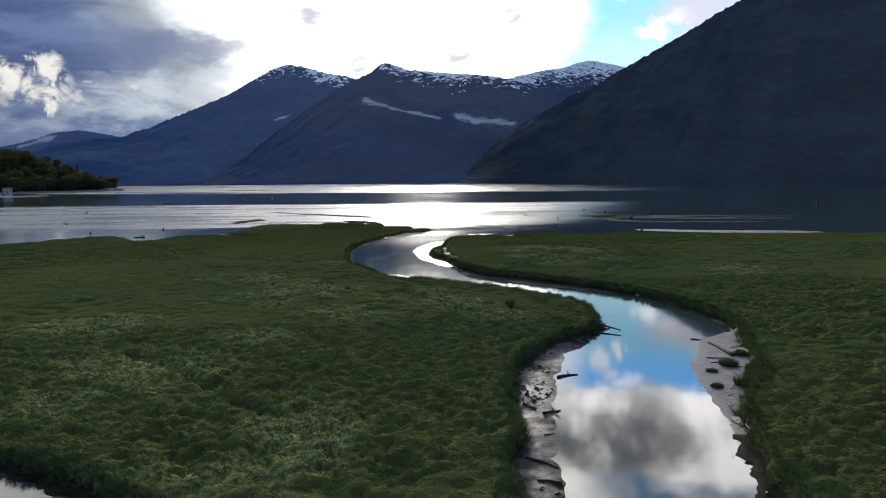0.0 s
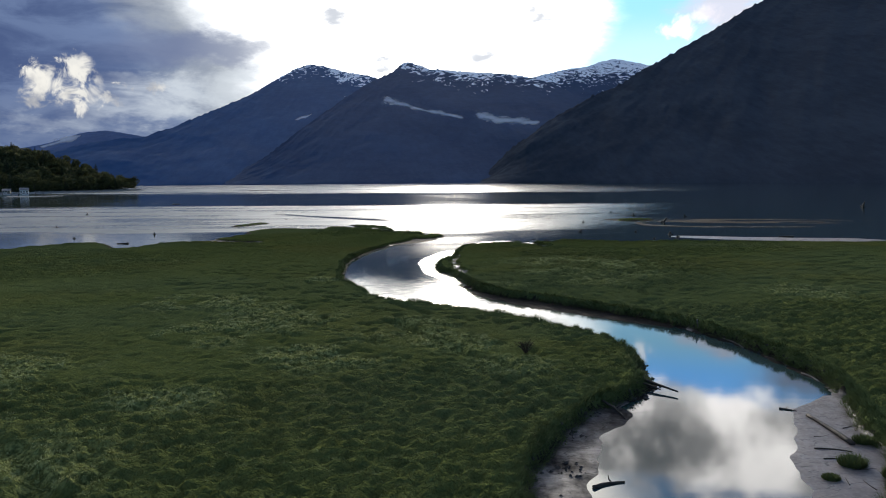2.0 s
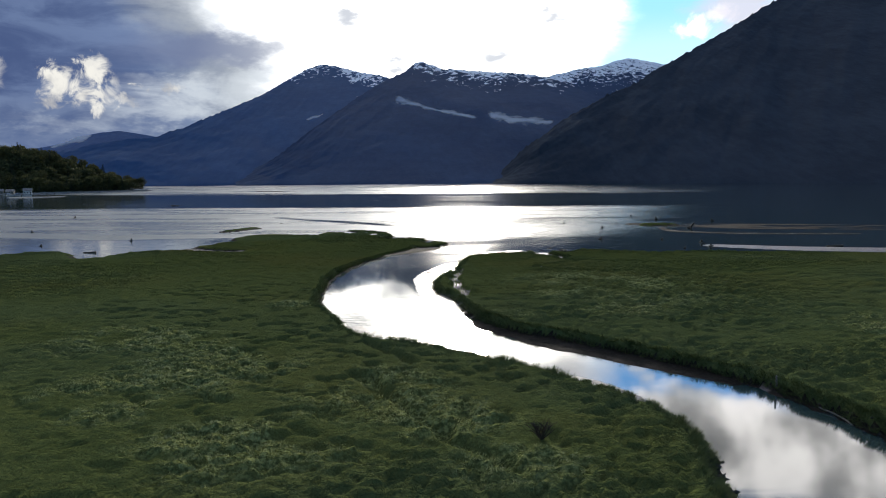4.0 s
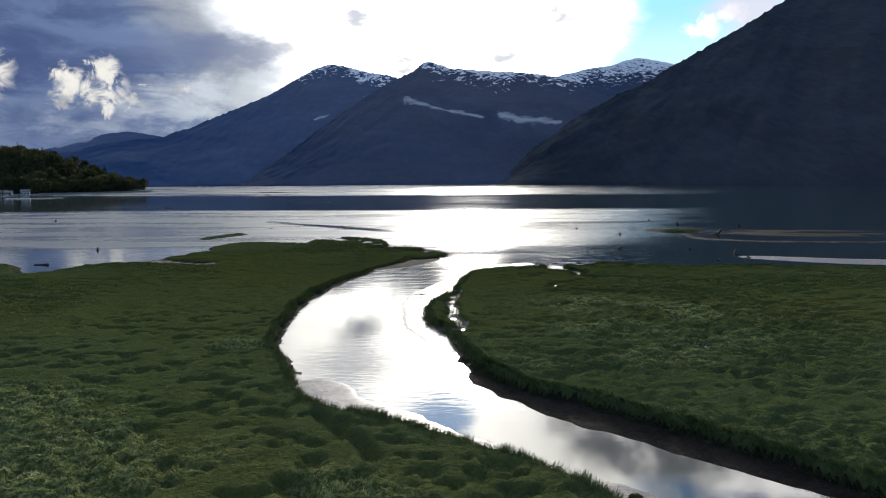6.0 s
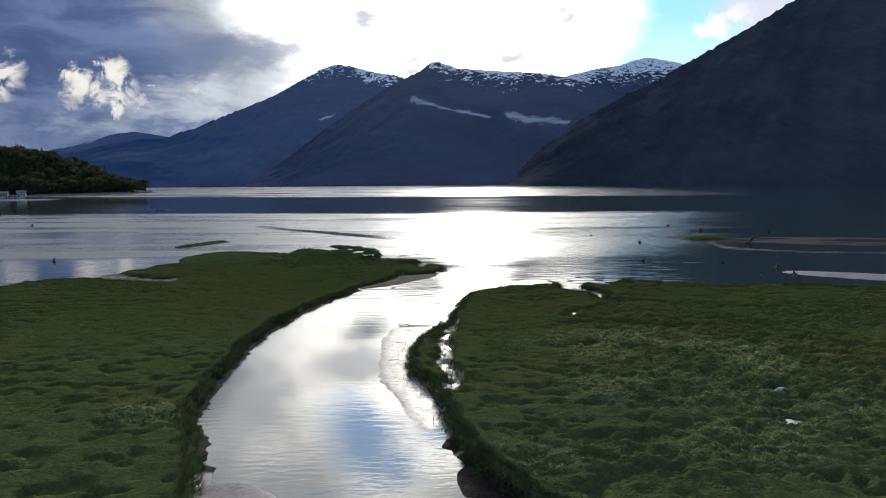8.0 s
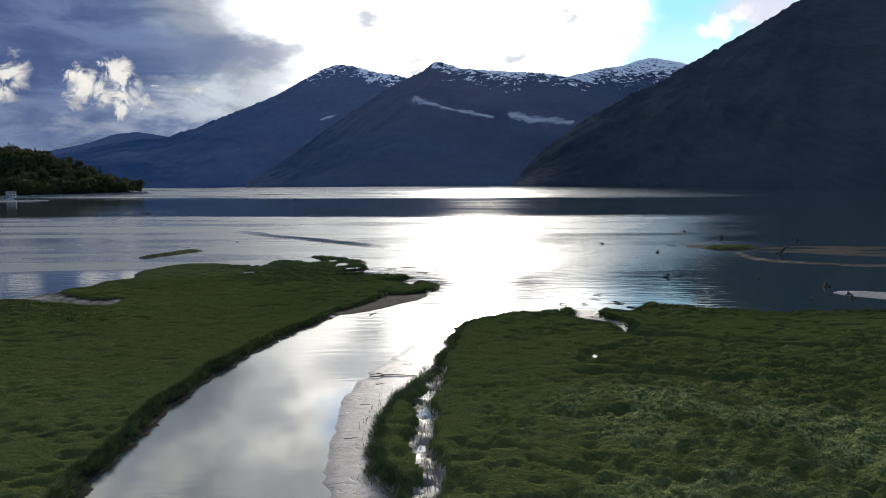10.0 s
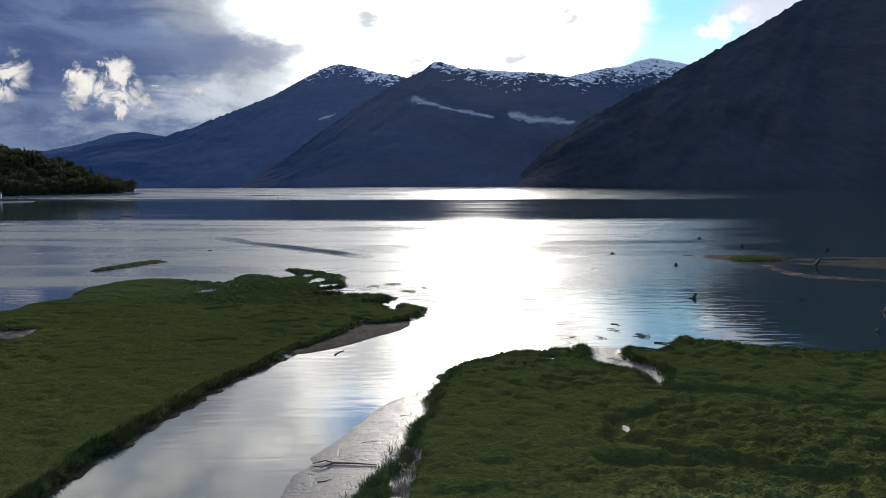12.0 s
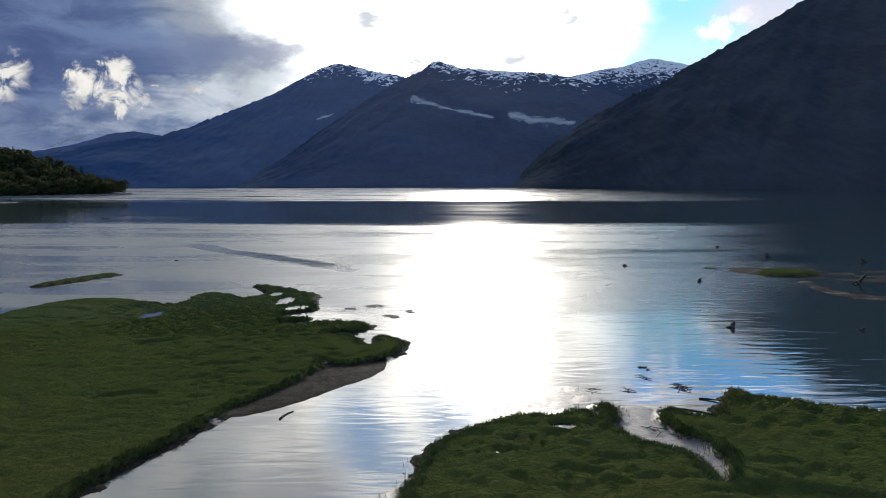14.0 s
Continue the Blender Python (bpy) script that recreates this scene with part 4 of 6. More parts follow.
def grass_mesh(name, tufts, per, seed, x_range, y_range, keep):
    """Bent sedge blades in tufts, all in one mesh."""
    rng = np.random.default_rng(seed)
    x, y = scatter(tufts, (x_range[0], y_range[0]), (x_range[1], y_range[1]), rng)
    near = sight(x, y)
    pick = rng.random(tufts) < np.clip((32.0 / near) ** 2, 0, 1) * keep
    x, y = x[pick], y[pick]
    d = marsh_edge(x, y)
    wet = puddle_depth(x, y)
    pick = (d > 0.05 + 0.25 * rng.random(len(x))) & (wet < 0.35 + 0.6 * (rng.random(len(x)) < 0.25)) & (rng.random(len(x)) > 0.75 * np.maximum(hollows(x, y), runnel_depth(x, y))) & (rng.random(len(x)) > rough_zone(x, y) * 0.85 * (1 - ramp(tussocks(x, y), 0.55, 0.8)))
    x, y, d = x[pick], y[pick], d[pick]
    near = sight(x, y)
    h = land_height(x, y, d)
    ok = (h > 0.16) | ((side_drain(x, y) < 1.6) & (fbm(x, y, 0.7, 2, 89) > 0.5))
    h = np.maximum(h, 0.02)
    x, y, d, near, h = x[ok], y[ok], d[ok], near[ok], h[ok]
    size = near / 32.0
    e = 0.09
    h = np.maximum(sward_height(x, y), 0.02)
    lie = np.stack([-(sward_height(x + e, y) - h) / e, -(sward_height(x, y + e) - h) / e, np.ones(len(x))], 1)
    lie /= np.linalg.norm(lie, axis=1)[:, None]
    tall = 0.045 + 0.05 * fbm(x, y, 5.0, 3, 61) + 0.03 * rng.random(len(x)) + 0.04 * rough_zone(x, y) * tussocks(x, y)
    lodged = laid_zone(x, y)
    flow = 6.28 * fbm(x, y, 4.0, 3, 69) * 2.5
    n = len(x)
    ix = np.repeat(np.arange(n), per)
    m = n * per
    ang = rng.uniform(0, 2 * np.pi, m)
    rad = 0.21 * size[ix] ** 0.8 * np.sqrt(rng.random(m))
    bx, by = x[ix] + rad * np.cos(ang), y[ix] + rad * np.sin(ang)
    lean = 0.85 + 0.50 * rng.random(m) - 0.45 * lodged[ix] * rng.random(m)
    turn = np.where(rng.random(m) < 0.65, flow[ix] + rng.normal(0, 0.5, m), ang)
    length = tall[ix] * (0.7 + 0.6 * rng.random(m)) * (1 + 0.15 * (size[ix] - 1))
    width = 0.017 * size[ix] * (0.7 + 0.6 * rng.random(m))
    across = turn + np.pi / 2 + rng.normal(0, 0.5, m)
    wx, wy = np.cos(across) * width, np.sin(across) * width
    z0 = h[ix] - 0.03
    out = np.sin(lean) * length
    up = np.cos(lean) * length
    tip = np.stack([bx + np.cos(turn) * out, by + np.sin(turn) * out, z0 + 0.03 + up], 1)
    a = np.stack([bx - wx, by - wy, z0], 1)
    b = np.stack([bx + wx, by + wy, z0], 1)
    co = np.stack([a, b, tip], 1).reshape(-1, 3)
    me = mesh_from(name, co, np.arange(m * 3).reshape(m, 3), smooth=False)
    # laid: the painted sheen, kept to the tops of the crumpled lumps
    for key, value in (("laid", lodged[ix] * (0.35 + 0.65 * rng.random(m)) * ramp(crumple(x, y), 0.25, 0.6)[ix]), ("lush", lush_zone(x, y)[ix] * (1 - 0.8 * lodged[ix]))):
        me.attributes.new(key, "FLOAT", "POINT").data.foreach_set("value", np.repeat(value, 3).astype(np.float32))
    me.attributes.new("lay", "FLOAT_VECTOR", "POINT").data.foreach_set("vector", np.repeat(lie[ix], 3, axis=0).astype(np.float32).ravel())
    me.materials.append(GRASS)
    return me


tagged(new("marsh_grass", grass_mesh("marsh_grass", 760000, 7, 3, (-75, 95), (20, 235), 1.0)), "low green sedge grass, wind-laid patches with a painted silvery sheen", "grass", kind="stuff")


def bank_grass():
    """Longer grass hanging over the eroded edges of the turf."""
    rng = np.random.default_rng(44)
    xs, ys = [], []
    for loop in MARSHES[:2]:
        a, b = loop, np.roll(loop, -1, 0)
        ok = (a[:, 1] > 18) & (a[:, 1] < 205) & (a[:, 0] > -30) & (a[:, 0] < 60)
        for (ax, ay), (bx, by) in zip(a[ok], b[ok]):
            n = int(np.hypot(bx - ax, by - ay) * 80)
            t = rng.random(n)
            xs.append(ax + (bx - ax) * t)
            ys.append(ay + (by - ay) * t)
    x, y = np.concatenate(xs), np.concatenate(ys)
    x, y = x + rng.normal(0, 0.75, len(x)), y + rng.normal(0, 0.75, len(x))
    d = marsh_edge(x, y)
    pick = (d > -0.45) & (d < 0.60) & (rng.random(len(x)) > 0.6 * ramp(y, 140, 175))
    x, y, d = x[pick], y[pick], d[pick]
    gx, gy = marsh_edge(x + 0.3, y) - d, marsh_edge(x, y + 0.3) - d
    out = np.arctan2(-gy, -gx)
    h = land_height(x, y, d)
    per = 8
    ix = np.repeat(np.arange(len(x)), per)
    m = len(ix)
    tall = ((0.20 + 0.55 * fbm(x, y, 1.3, 3, 64) ** 1.5) * (1 - 0.5 * ramp(y, 130, 170)))[ix] * (0.7 + 0.6 * rng.random(m))
    turn = out[ix] + rng.normal(0, 0.7, m)
    lean = 0.5 + 1.2 * rng.random(m) * (0.4 + 0.6 * (d[ix] < 0.15))
    bx, by = x[ix] + rng.normal(0, 0.10, m), y[ix] + rng.normal(0, 0.10, m)
    w = 0.020 * (0.7 + 0.6 * rng.random(m)) * (sight(bx, by) / 32) ** 0.8
    ac = turn + np.pi / 2 + rng.normal(0, 0.4, m)
    z = h[ix] - 0.05
    p0 = np.stack([bx - np.cos(ac) * w, by - np.sin(ac) * w, z], 1)
    p1 = np.stack([bx + np.cos(ac) * w, by + np.sin(ac) * w, z], 1)
    p2 = np.stack([bx + np.cos(turn) * np.sin(lean) * tall, by + np.sin(turn) * np.sin(lean) * tall, np.maximum(z + 0.06 + np.cos(lean) * tall, 0.03)], 1)
    me = mesh_from("bank_grass", np.stack([p0, p1, p2], 1).reshape(-1, 3), np.arange(m * 3).reshape(-1, 3), False)
    me.attributes.new("lush", "FLOAT", "POINT").data.foreach_set("value", np.repeat(0.75 - 0.5 * ramp(y[ix], 120, 165), 3).astype(np.float32))
    me.materials.append(GRASS)
    tagged(new("bank_grass", me), "dark overhanging grass along the eroded creek banks", "grass", kind="stuff")


bank_grass()


# ---- helpers for things ----
def empty(name, at, label, category, group=""):
    ob = new(name)
    ob.location = at
    return tagged(ob, label, category, group)


def part(name, bm, mat, parent=None, label="", smooth=False):
    me = bpy.data.meshes.new(name)
    bm.to_mesh(me)
    bm.free()
    for poly in me.polygons:
        poly.use_smooth = smooth
    me.materials.append(mat)
    ob = new(name, me)
    if parent:
        ob.parent = parent
    if label:
        ob["label"] = label
    return ob


def tube(bm, line, radii, sides=7, wobble=0.12, rng=random):
    """A tapered, slightly lumpy round bar along a line of points."""
    rings = []
    pts = [Vector(p) for p in line]
    for i, p in enumerate(pts):
        along = (pts[min(i + 1, len(pts) - 1)] - pts[max(i - 1, 0)]).normalized()
        side = along.cross(Vector((0.13, 0.21, 0.97)))
        side = side.normalized() if side.length > 1e-3 else Vector((1, 0, 0))
        up = side.cross(along)
        ring = []
        for k in range(sides):
            a = 2 * math.pi * k / sides
            r = radii[i] * (1 + rng.uniform(-wobble, wobble))
            ring.append(bm.verts.new(p + side * (math.cos(a) * r) + up * (math.sin(a) * r)))
        rings.append(ring)
    for a, b in zip(rings, rings[1:]):
        for k in range(sides):
            bm.faces.new((a[k], a[(k + 1) % sides], b[(k + 1) % sides], b[k]))
    bm.faces.new(rings[0][::-1])
    bm.faces.new(rings[-1])


def box(bm, lo, hi, bevel=0.0):
    made = bmesh.ops.create_cube(bm, size=1)["verts"]
    for v in made:
        v.co = Vector([lo[i] + (v.co[i] + 0.5) * (hi[i] - lo[i]) for i in range(3)])
    if bevel:
        edges = list({e for v in made for e in v.link_edges})
        bmesh.ops.bevel(bm, geom=edges, offset=bevel, segments=1, affect="EDGES")


def land_at(x, y):
    return float(land_height(np.array([x], float), np.array([y], float))[0])


def level_at(x, y):
    return max(land_at(x, y), 0.0)


DRIFTWOOD = two_tone("dark_driftwood", (0.020, 0.016, 0.012), (0.075, 0.060, 0.045), 3.0, 0.7, 30.0, 0.7, 0.03, 0.3)
PALEWOOD = two_tone("bleached_driftwood", (0.12, 0.105, 0.085), (0.26, 0.23, 0.19), 3.0, 0.75, 30.0, 0.7, 0.03, 0.3)
TWIG = two_tone("dead_twig", (0.035, 0.024, 0.016), (0.09, 0.065, 0.045), 4.0, 0.8, 25.0, 0.4, 0.02, 0.2)
WEED = two_tone("drifted_weed", (0.018, 0.018, 0.010), (0.060, 0.055, 0.030), 2.0, 0.7, 14.0, 0.8, 0.05, 0.3)
ROCK = two_tone("shore_rock", (0.16, 0.15, 0.14), (0.36, 0.34, 0.31), 0.5, 0.85, 3.0, 0.8, 0.2, 0.3)
CLOD = two_tone("mud_clod", (0.014, 0.012, 0.009), (0.055, 0.045, 0.035), 1.2, 0.6, 9.0, 0.8, 0.06, 0.4)


# ---- driftwood on the banks ----
def log(label, a, b, r0, r1, mat=None, bend=0.08, stubs=1, seed=1, lift=0.0, name="driftwood_log", group="driftwood on the creek banks"):
    """A stranded log from a to b in plan, lying on the mud, with broken branch stubs."""
    rng = random.Random(seed)
    ax, ay, bx, by = *a[:2], *b[:2]
    za = a[2] if len(a) > 2 else level_at(ax, ay) + r0 * 0.5
    zb = b[2] if len(b) > 2 else level_at(bx, by) + r1 * 0.5
    base = empty(name, ((ax + bx) / 2, (ay + by) / 2, (za + zb) / 2 + lift), label, "driftwood", group)
    off = Vector(base.location)
    n = 8
    line = []
    way = Vector((bx - ax, by - ay, 0))
    side = Vector((-way.y, way.x, 0)).normalized() if way.length else Vector((1, 0, 0))
    for i in range(n + 1):
        t = i / n
        p = Vector((ax + (bx - ax) * t, ay + (by - ay) * t, za + (zb - za) * t))
        p += side * (bend * way.length * math.sin(math.pi * t)) + Vector((rng.uniform(-1, 1), rng.uniform(-1, 1), 0)) * r0 * 0.2
        line.append(p - off)
    bm = bmesh.new()
    tube(bm, line, [r0 + (r1 - r0) * i / n for i in range(n + 1)], 8, 0.14, rng)
    part("trunk", bm, mat or DRIFTWOOD, base, smooth=True)
    for k in range(stubs):
        i = rng.randint(2, n - 2)
        d = (side * rng.choice((-1, 1)) + Vector((0, 0, rng.uniform(0.3, 1.0)))).normalized()
        bm = bmesh.new()
        q = line[i]
        ln = rng.uniform(3, 7) * r0
        tube(bm, [q, q + d * ln * 0.5, q + d * ln + way.normalized() * ln * 0.2], [r0 * 0.45, r0 * 0.32, r0 * 0.12], 6, 0.15, rng)
        part("branch_stub", bm, mat or DRIFTWOOD, base)
    return base


log("long dark driftwood log jutting out over the creek", (15.4, 61.6, 0.55), (17.9, 58.3, 0.25), 0.14, 0.05, stubs=0, bend=0.02, seed=2)
log("thin dark driftwood pole leaning from the bank tip", (15.2, 60.9, 0.5), (17.0, 59.0, 0.2), 0.10, 0.05, stubs=0, bend=0.03, seed=3)
log("short rotten log stranded at the water's edge", (8.7, 45.2), (10.3, 45.7), 0.11, 0.05, seed=4)
log("branched dead limb lying in wet mud", (5.9, 37.7), (7.1, 38.2), 0.10, 0.04, stubs=3, seed=5)
log("dark log half sunk below the turf edge", (12.2, 56.2), (13.0, 54.0), 0.09, 0.05, stubs=1, seed=6)
log("long straight log stranded across the mud flat", (24.1, 53.8), (23.9, 49.2), 0.10, 0.16, stubs=0, bend=0.02, seed=7)
log("pale bleached log along the foot of the bank", (27.9, 73.0), (28.3, 70.2), 0.06, 0.05, PALEWOOD, stubs=1, seed=9)
log("weathered log along the foot of the bank", (28.6, 67.2), (28.9, 64.4), 0.07, 0.05, stubs=1, seed=10)
log("weathered log along the foot of the bank", (28.9, 62.6), (29.0, 60.6), 0.06, 0.05, PALEWOOD, stubs=0, seed=11)
log("thin stick lying flat on wet mud", (21.6, 48.9), (23.3, 48.3), 0.05, 0.03, stubs=0, seed=12)
log("thin stick lying flat on wet mud", (21.3, 47.6), (22.6, 47.3), 0.04, 0.02, stubs=0, seed=13)
log("dark pole stranded on the creek's mud edge", (3.5, 31.3), (4.9, 30.0), 0.07, 0.05, stubs=0, seed=14)
log("dark pole with a thick end on wet mud", (3.5, 28.7), (4.6, 28.3), 0.05, 0.09, stubs=0, seed=15)
log("driftwood branch at the foot of the bank", (17.5, 36.0), (18.1, 38.4), 0.09, 0.05, stubs=2, seed=16)
log("driftwood branch at the foot of the bank", (16.2, 32.4), (17.2, 34.6), 0.09, 0.05, stubs=2, seed=17)
log("floating snag in the middle of the creek", (23.2, 55.3, 0.03), (24.0, 54.7, 0.03), 0.07, 0.03, stubs=1, seed=18)
log("dark stick drifting on the still water", (0.4, 160.3, 0.02), (1.0, 161.9, 0.03), 0.09, 0.04, stubs=0, seed=19)
log("short snag beside the marsh inlet", (26.6, 152.0), (27.3, 150.4), 0.10, 0.06, stubs=1, seed=20)
log("log lying against the marsh shore", (27.9, 161.2), (30.6, 159.6), 0.10, 0.07, stubs=0, seed=21)
log("stick pushed up against the marsh point", (31.4, 164.6), (33.0, 163.6), 0.08, 0.04, stubs=0, seed=22)
log("sunken log along the grassy shore", (-65.2, 170.2, 0.05), (-62.6, 170.0, 0.1), 0.10, 0.22, stubs=1, seed=23)
log("long low log floating far out on the inlet", (-131.5, 402, 0.05), (-126.6, 401, 0.1), 0.25, 0.15, stubs=1, seed=24)
log("dark log resting on the far mud bar", (86.2, 169.5), (89.4, 169.0), 0.2, 0.3, stubs=1, seed=25)
log("leaning post driven into the bank", (27.3, 77.0, 0.0), (27.0, 76.6, 1.15), 0.07, 0.06, PALEWOOD, stubs=0, bend=0.0, seed=26, name="leaning_post")
log("long thin drift boom lying far off on the water", (-172, 765, 0.1), (-140, 744, 0.1), 0.45, 0.35, stubs=0, seed=27)
for k, (x, y, ln, tn) in enumerate(((22.6, 50.6, 1.0, 0.2), (21.9, 46.2, 1.3, 0.1), (20.7, 44.6, 0.9, 1.2), (21.6, 44.0, 1.1, 1.5), (22.9, 47.2, 0.8, 1.3), (19.6, 41.2, 1.2, 1.0), (18.7, 39.8, 0.9, 0.6),
                                 (24.9, 51.6, 1.2, 0.3), (7.4, 42.4, 0.9, 0.7), (8.2, 46.4, 1.1, 0.2), (6.4, 40.2, 0.8, 1.1), (5.2, 34.4, 0.8, 0.4), (11.2, 52.6, 1.0, 0.9), (2.7, 122.4, 0.9, 0.15), (3.0, 128.6, 0.7, 0.05),
                                 (3.6, 133.4, 0.8, 0.5), (5.4, 139.0, 0.9, 0.1), (7.4, 143.6, 0.7, 0.3), (1.4, 92.2, 1.3, 0.4), (4.4, 89.2, 1.0, 0.2))):
    log("thin dark stick lying on wet mud", (x, y), (x + ln * math.cos(tn), y + ln * math.sin(tn)), 0.016 + 0.005 * (k % 4), 0.009, stubs=k % 3 % 2, bend=0.04 * (k % 5 - 2), seed=200 + k, name="stick")
# the forked branch on the middle flat
base = empty("forked_branch", (4.0, 135.4, 0.1), "thin forked branch lying on pale wet mud", "driftwood", "driftwood on the creek banks")
bm = bmesh.new()
tube(bm, [(2.6, 0.1, 0.03), (1.2, 0.25, 0.06), (0.1, 0.35, 0.05)], [0.03, 0.045, 0.05], 6)
part("stem", bm, DRIFTWOOD, base)
for sgn in (-1, 1):
    bm = bmesh.new()
    tube(bm, [(0.1, 0.35, 0.05), (-0.45, 0.2 + 0.45 * sgn, 0.06), (-1.1, 0.1 + 0.15 * sgn, 0.04)], [0.05, 0.04, 0.02], 6)
    part("fork", bm, DRIFTWOOD, base)


# ---- stumps and snags standing in the inlet ----
def stump(x, y, tall, wide, lean, turn, seed, label):
    rng = random.Random(seed)
    base = empty("stump", (x, y, level_at(x, y) - 0.08), label, "tree stump", "stumps in the shallows")
    base.rotation_euler = (0, 0, turn)
    bm = bmesh.new()
    tube(bm, [(0, 0, -0.1), (lean * 0.3, 0, tall * 0.4), (lean * 0.8, 0.05, tall * 0.8), (lean, 0.02, tall)], [wide, wide * 0.8, wide * 0.62, wide * 0.3], 9, 0.2, rng)
    part("trunk", bm, DRIFTWOOD, base, smooth=True)
    for k in range(3):
        a = 2.1 * k + rng.uniform(0, 1)
        bm = bmesh.new()
        tube(bm, [(0, 0, tall * 0.25), (math.cos(a) * wide * 1.6, math.sin(a) * wide * 1.6, tall * 0.18), (math.cos(a) * wide * 3.2, math.sin(a) * wide * 3.2, -0.12)],
             [wide * 0.5, wide * 0.35, wide * 0.15], 6, 0.2, rng)
        part("root", bm, DRIFTWOOD, base)


STUMPS = [(-66.0, 195, 0.75, 0.22), (-127.5, 292.5, 0.9, 0.4), (-104.2, 222.5, 0.8, 0.3), (64.2, 179.4, 0.9, 0.35), (54, 224.6, 0.7, 0.3), (44.5, 189.6, 0.8, 0.28), (81.4, 258.7, 1.2, 0.3),
          (97, 250.5, 0.9, 0.35), (79.5, 280.2, 0.6, 0.4), (47, 244.2, 0.5, 0.4), (56.5, 169, 0.5, 0.25), (62.3, 169.7, 0.45, 0.3), (20.7, 285, 0.35, 0.4), (58.6, 188.3, 0.5, 0.25),
          (200, 307, 2.6, 0.5), (-81.5, 185, 0.5, 0.25), (63.4, 172.4, 0.5, 0.25), (-42.3, 253.2, 0.25, 0.3)]
for i, (x, y, tall, wide) in enumerate(STUMPS):
    stump(x, y, tall, wide, wide * (0.4 + 0.5 * (i % 3)), i * 1.3, 40 + i, "dark waterlogged stump standing in shallow water")
stump(78.3, 221.6, 1.7, 0.34, 1.1, -0.2, 90, "leaning dead snag on the far mud flat")


# ---- tangles of sticks and floating weed ----
def tangle(x, y, wide, deep, sticks, seed, label):
    rng = random.Random(seed)
    base = empty("stick_tangle", (x, y, level_at(x, y)), label, "driftwood", "drift tangles")
    for k in range(sticks):
        a = rng.uniform(0, math.pi)
        c = Vector((rng.gauss(0, wide * 0.45), rng.gauss(0, deep * 0.45), rng.uniform(0.02, 0.14)))
        h = Vector((math.cos(a), math.sin(a), rng.uniform(-0.08, 0.2))) * rng.uniform(0.25, 0.75)
        bm = bmesh.new()
        tube(bm, [c - h, c + Vector((0, 0, 0.03)), c + h], [0.03, 0.026, 0.012], 5, 0.2, rng)
        part("stick", bm, DRIFTWOOD, base)


tangle(31.2, 167.6, 0.9, 0.9, 16, 5, "small tangle of dark sticks afloat off the marsh")
tangle(28.8, 170.2, 0.4, 0.5, 4, 6, "few dark sticks afloat off the marsh")
tangle(26.6, 166.8, 0.4, 0.4, 4, 7, "few dark sticks afloat off the marsh")
tangle(23.8, 166.6, 0.3, 0.3, 3, 8, "few dark sticks afloat off the marsh")
tangle(26.0, 157.6, 0.8, 1.2, 8, 9, "dark sticks washed into the marsh inlet")


def weed_mat(x, y, wide, deep, seed):
    rng = np.random.default_rng(seed)
    n = 160
    a, r = rng.uniform(0, 6.283, n), np.sqrt(rng.random(n))
    cx, cy = np.cos(a) * r * wide, np.sin(a) * r * deep
    keep = fbm(cx + x, cy + y, 1.2, 2, seed) > 0.45
    cx, cy = cx[keep], cy[keep]
    m = len(cx)
    t = rng.uniform(0, 6.283, m)
    w = rng.uniform(0.10, 0.24, m)
    co = np.stack([np.stack([cx + np.cos(t + k * 2.1) * w * 1.8, cy + np.sin(t + k * 2.1) * w, 0.012 + rng.uniform(0, 0.07, m)], 1) for k in range(3)], 1).reshape(-1, 3)
    me = mesh_from("floating_weed", co, np.arange(m * 3).reshape(-1, 3), False)
    me.materials.append(WEED)
    ob = new("floating_weed", me)
    ob.location = (x, y, 0)
    tagged(ob, "thin brown mat of drifted weed on the water", "seaweed", kind="stuff")


for i, (x, y, a, b) in enumerate(((16.2, 226.2, 2.0, 2.2), (5.5, 196, 1.0, 1.0), (-0.3, 200.6, 1.1, 1.2), (20.8, 284, 1.2, 2.0), (3.0, 203, 1.2, 0.9), (8.2, 199.5, 0.8, 0.9), (29.5, 173.0, 0.6, 0.6))):
    weed_mat(x, y, a, b, 60 + i)


# ---- the dead shrub on the point ----
def shrub(x, y, tall, seed):
    rng = random.Random(seed)
    base = empty("dead_shrub", (x, y, land_at(x, y) - 0.03), "low leafless brown shrub in the grass", "shrub")
    for k in range(22):
        a, o = rng.uniform(0, 6.28), rng.uniform(0.2, 0.85)
        tip = Vector((math.cos(a) * o, math.sin(a) * o, tall * rng.uniform(0.6, 1.05)))
        mid = tip * 0.5 + Vector((rng.uniform(-0.1, 0.1), rng.uniform(-0.1, 0.1), 0.1))
        bm = bmesh.new()
        tube(bm, [(0, 0, 0), mid, tip], [0.035, 0.025, 0.010], 5, 0.1, rng)
        for j in range(4):
            q = mid.lerp(tip, rng.uniform(0, 0.9))
            e = q + Vector((rng.uniform(-0.3, 0.3), rng.uniform(-0.3, 0.3), rng.uniform(0.05, 0.3)))
            tube(bm, [q, e], [0.016, 0.006], 4, 0.1, rng)
        part("branch", bm, TWIG, base)


shrub(9.2, 67.0, 1.05, 3)


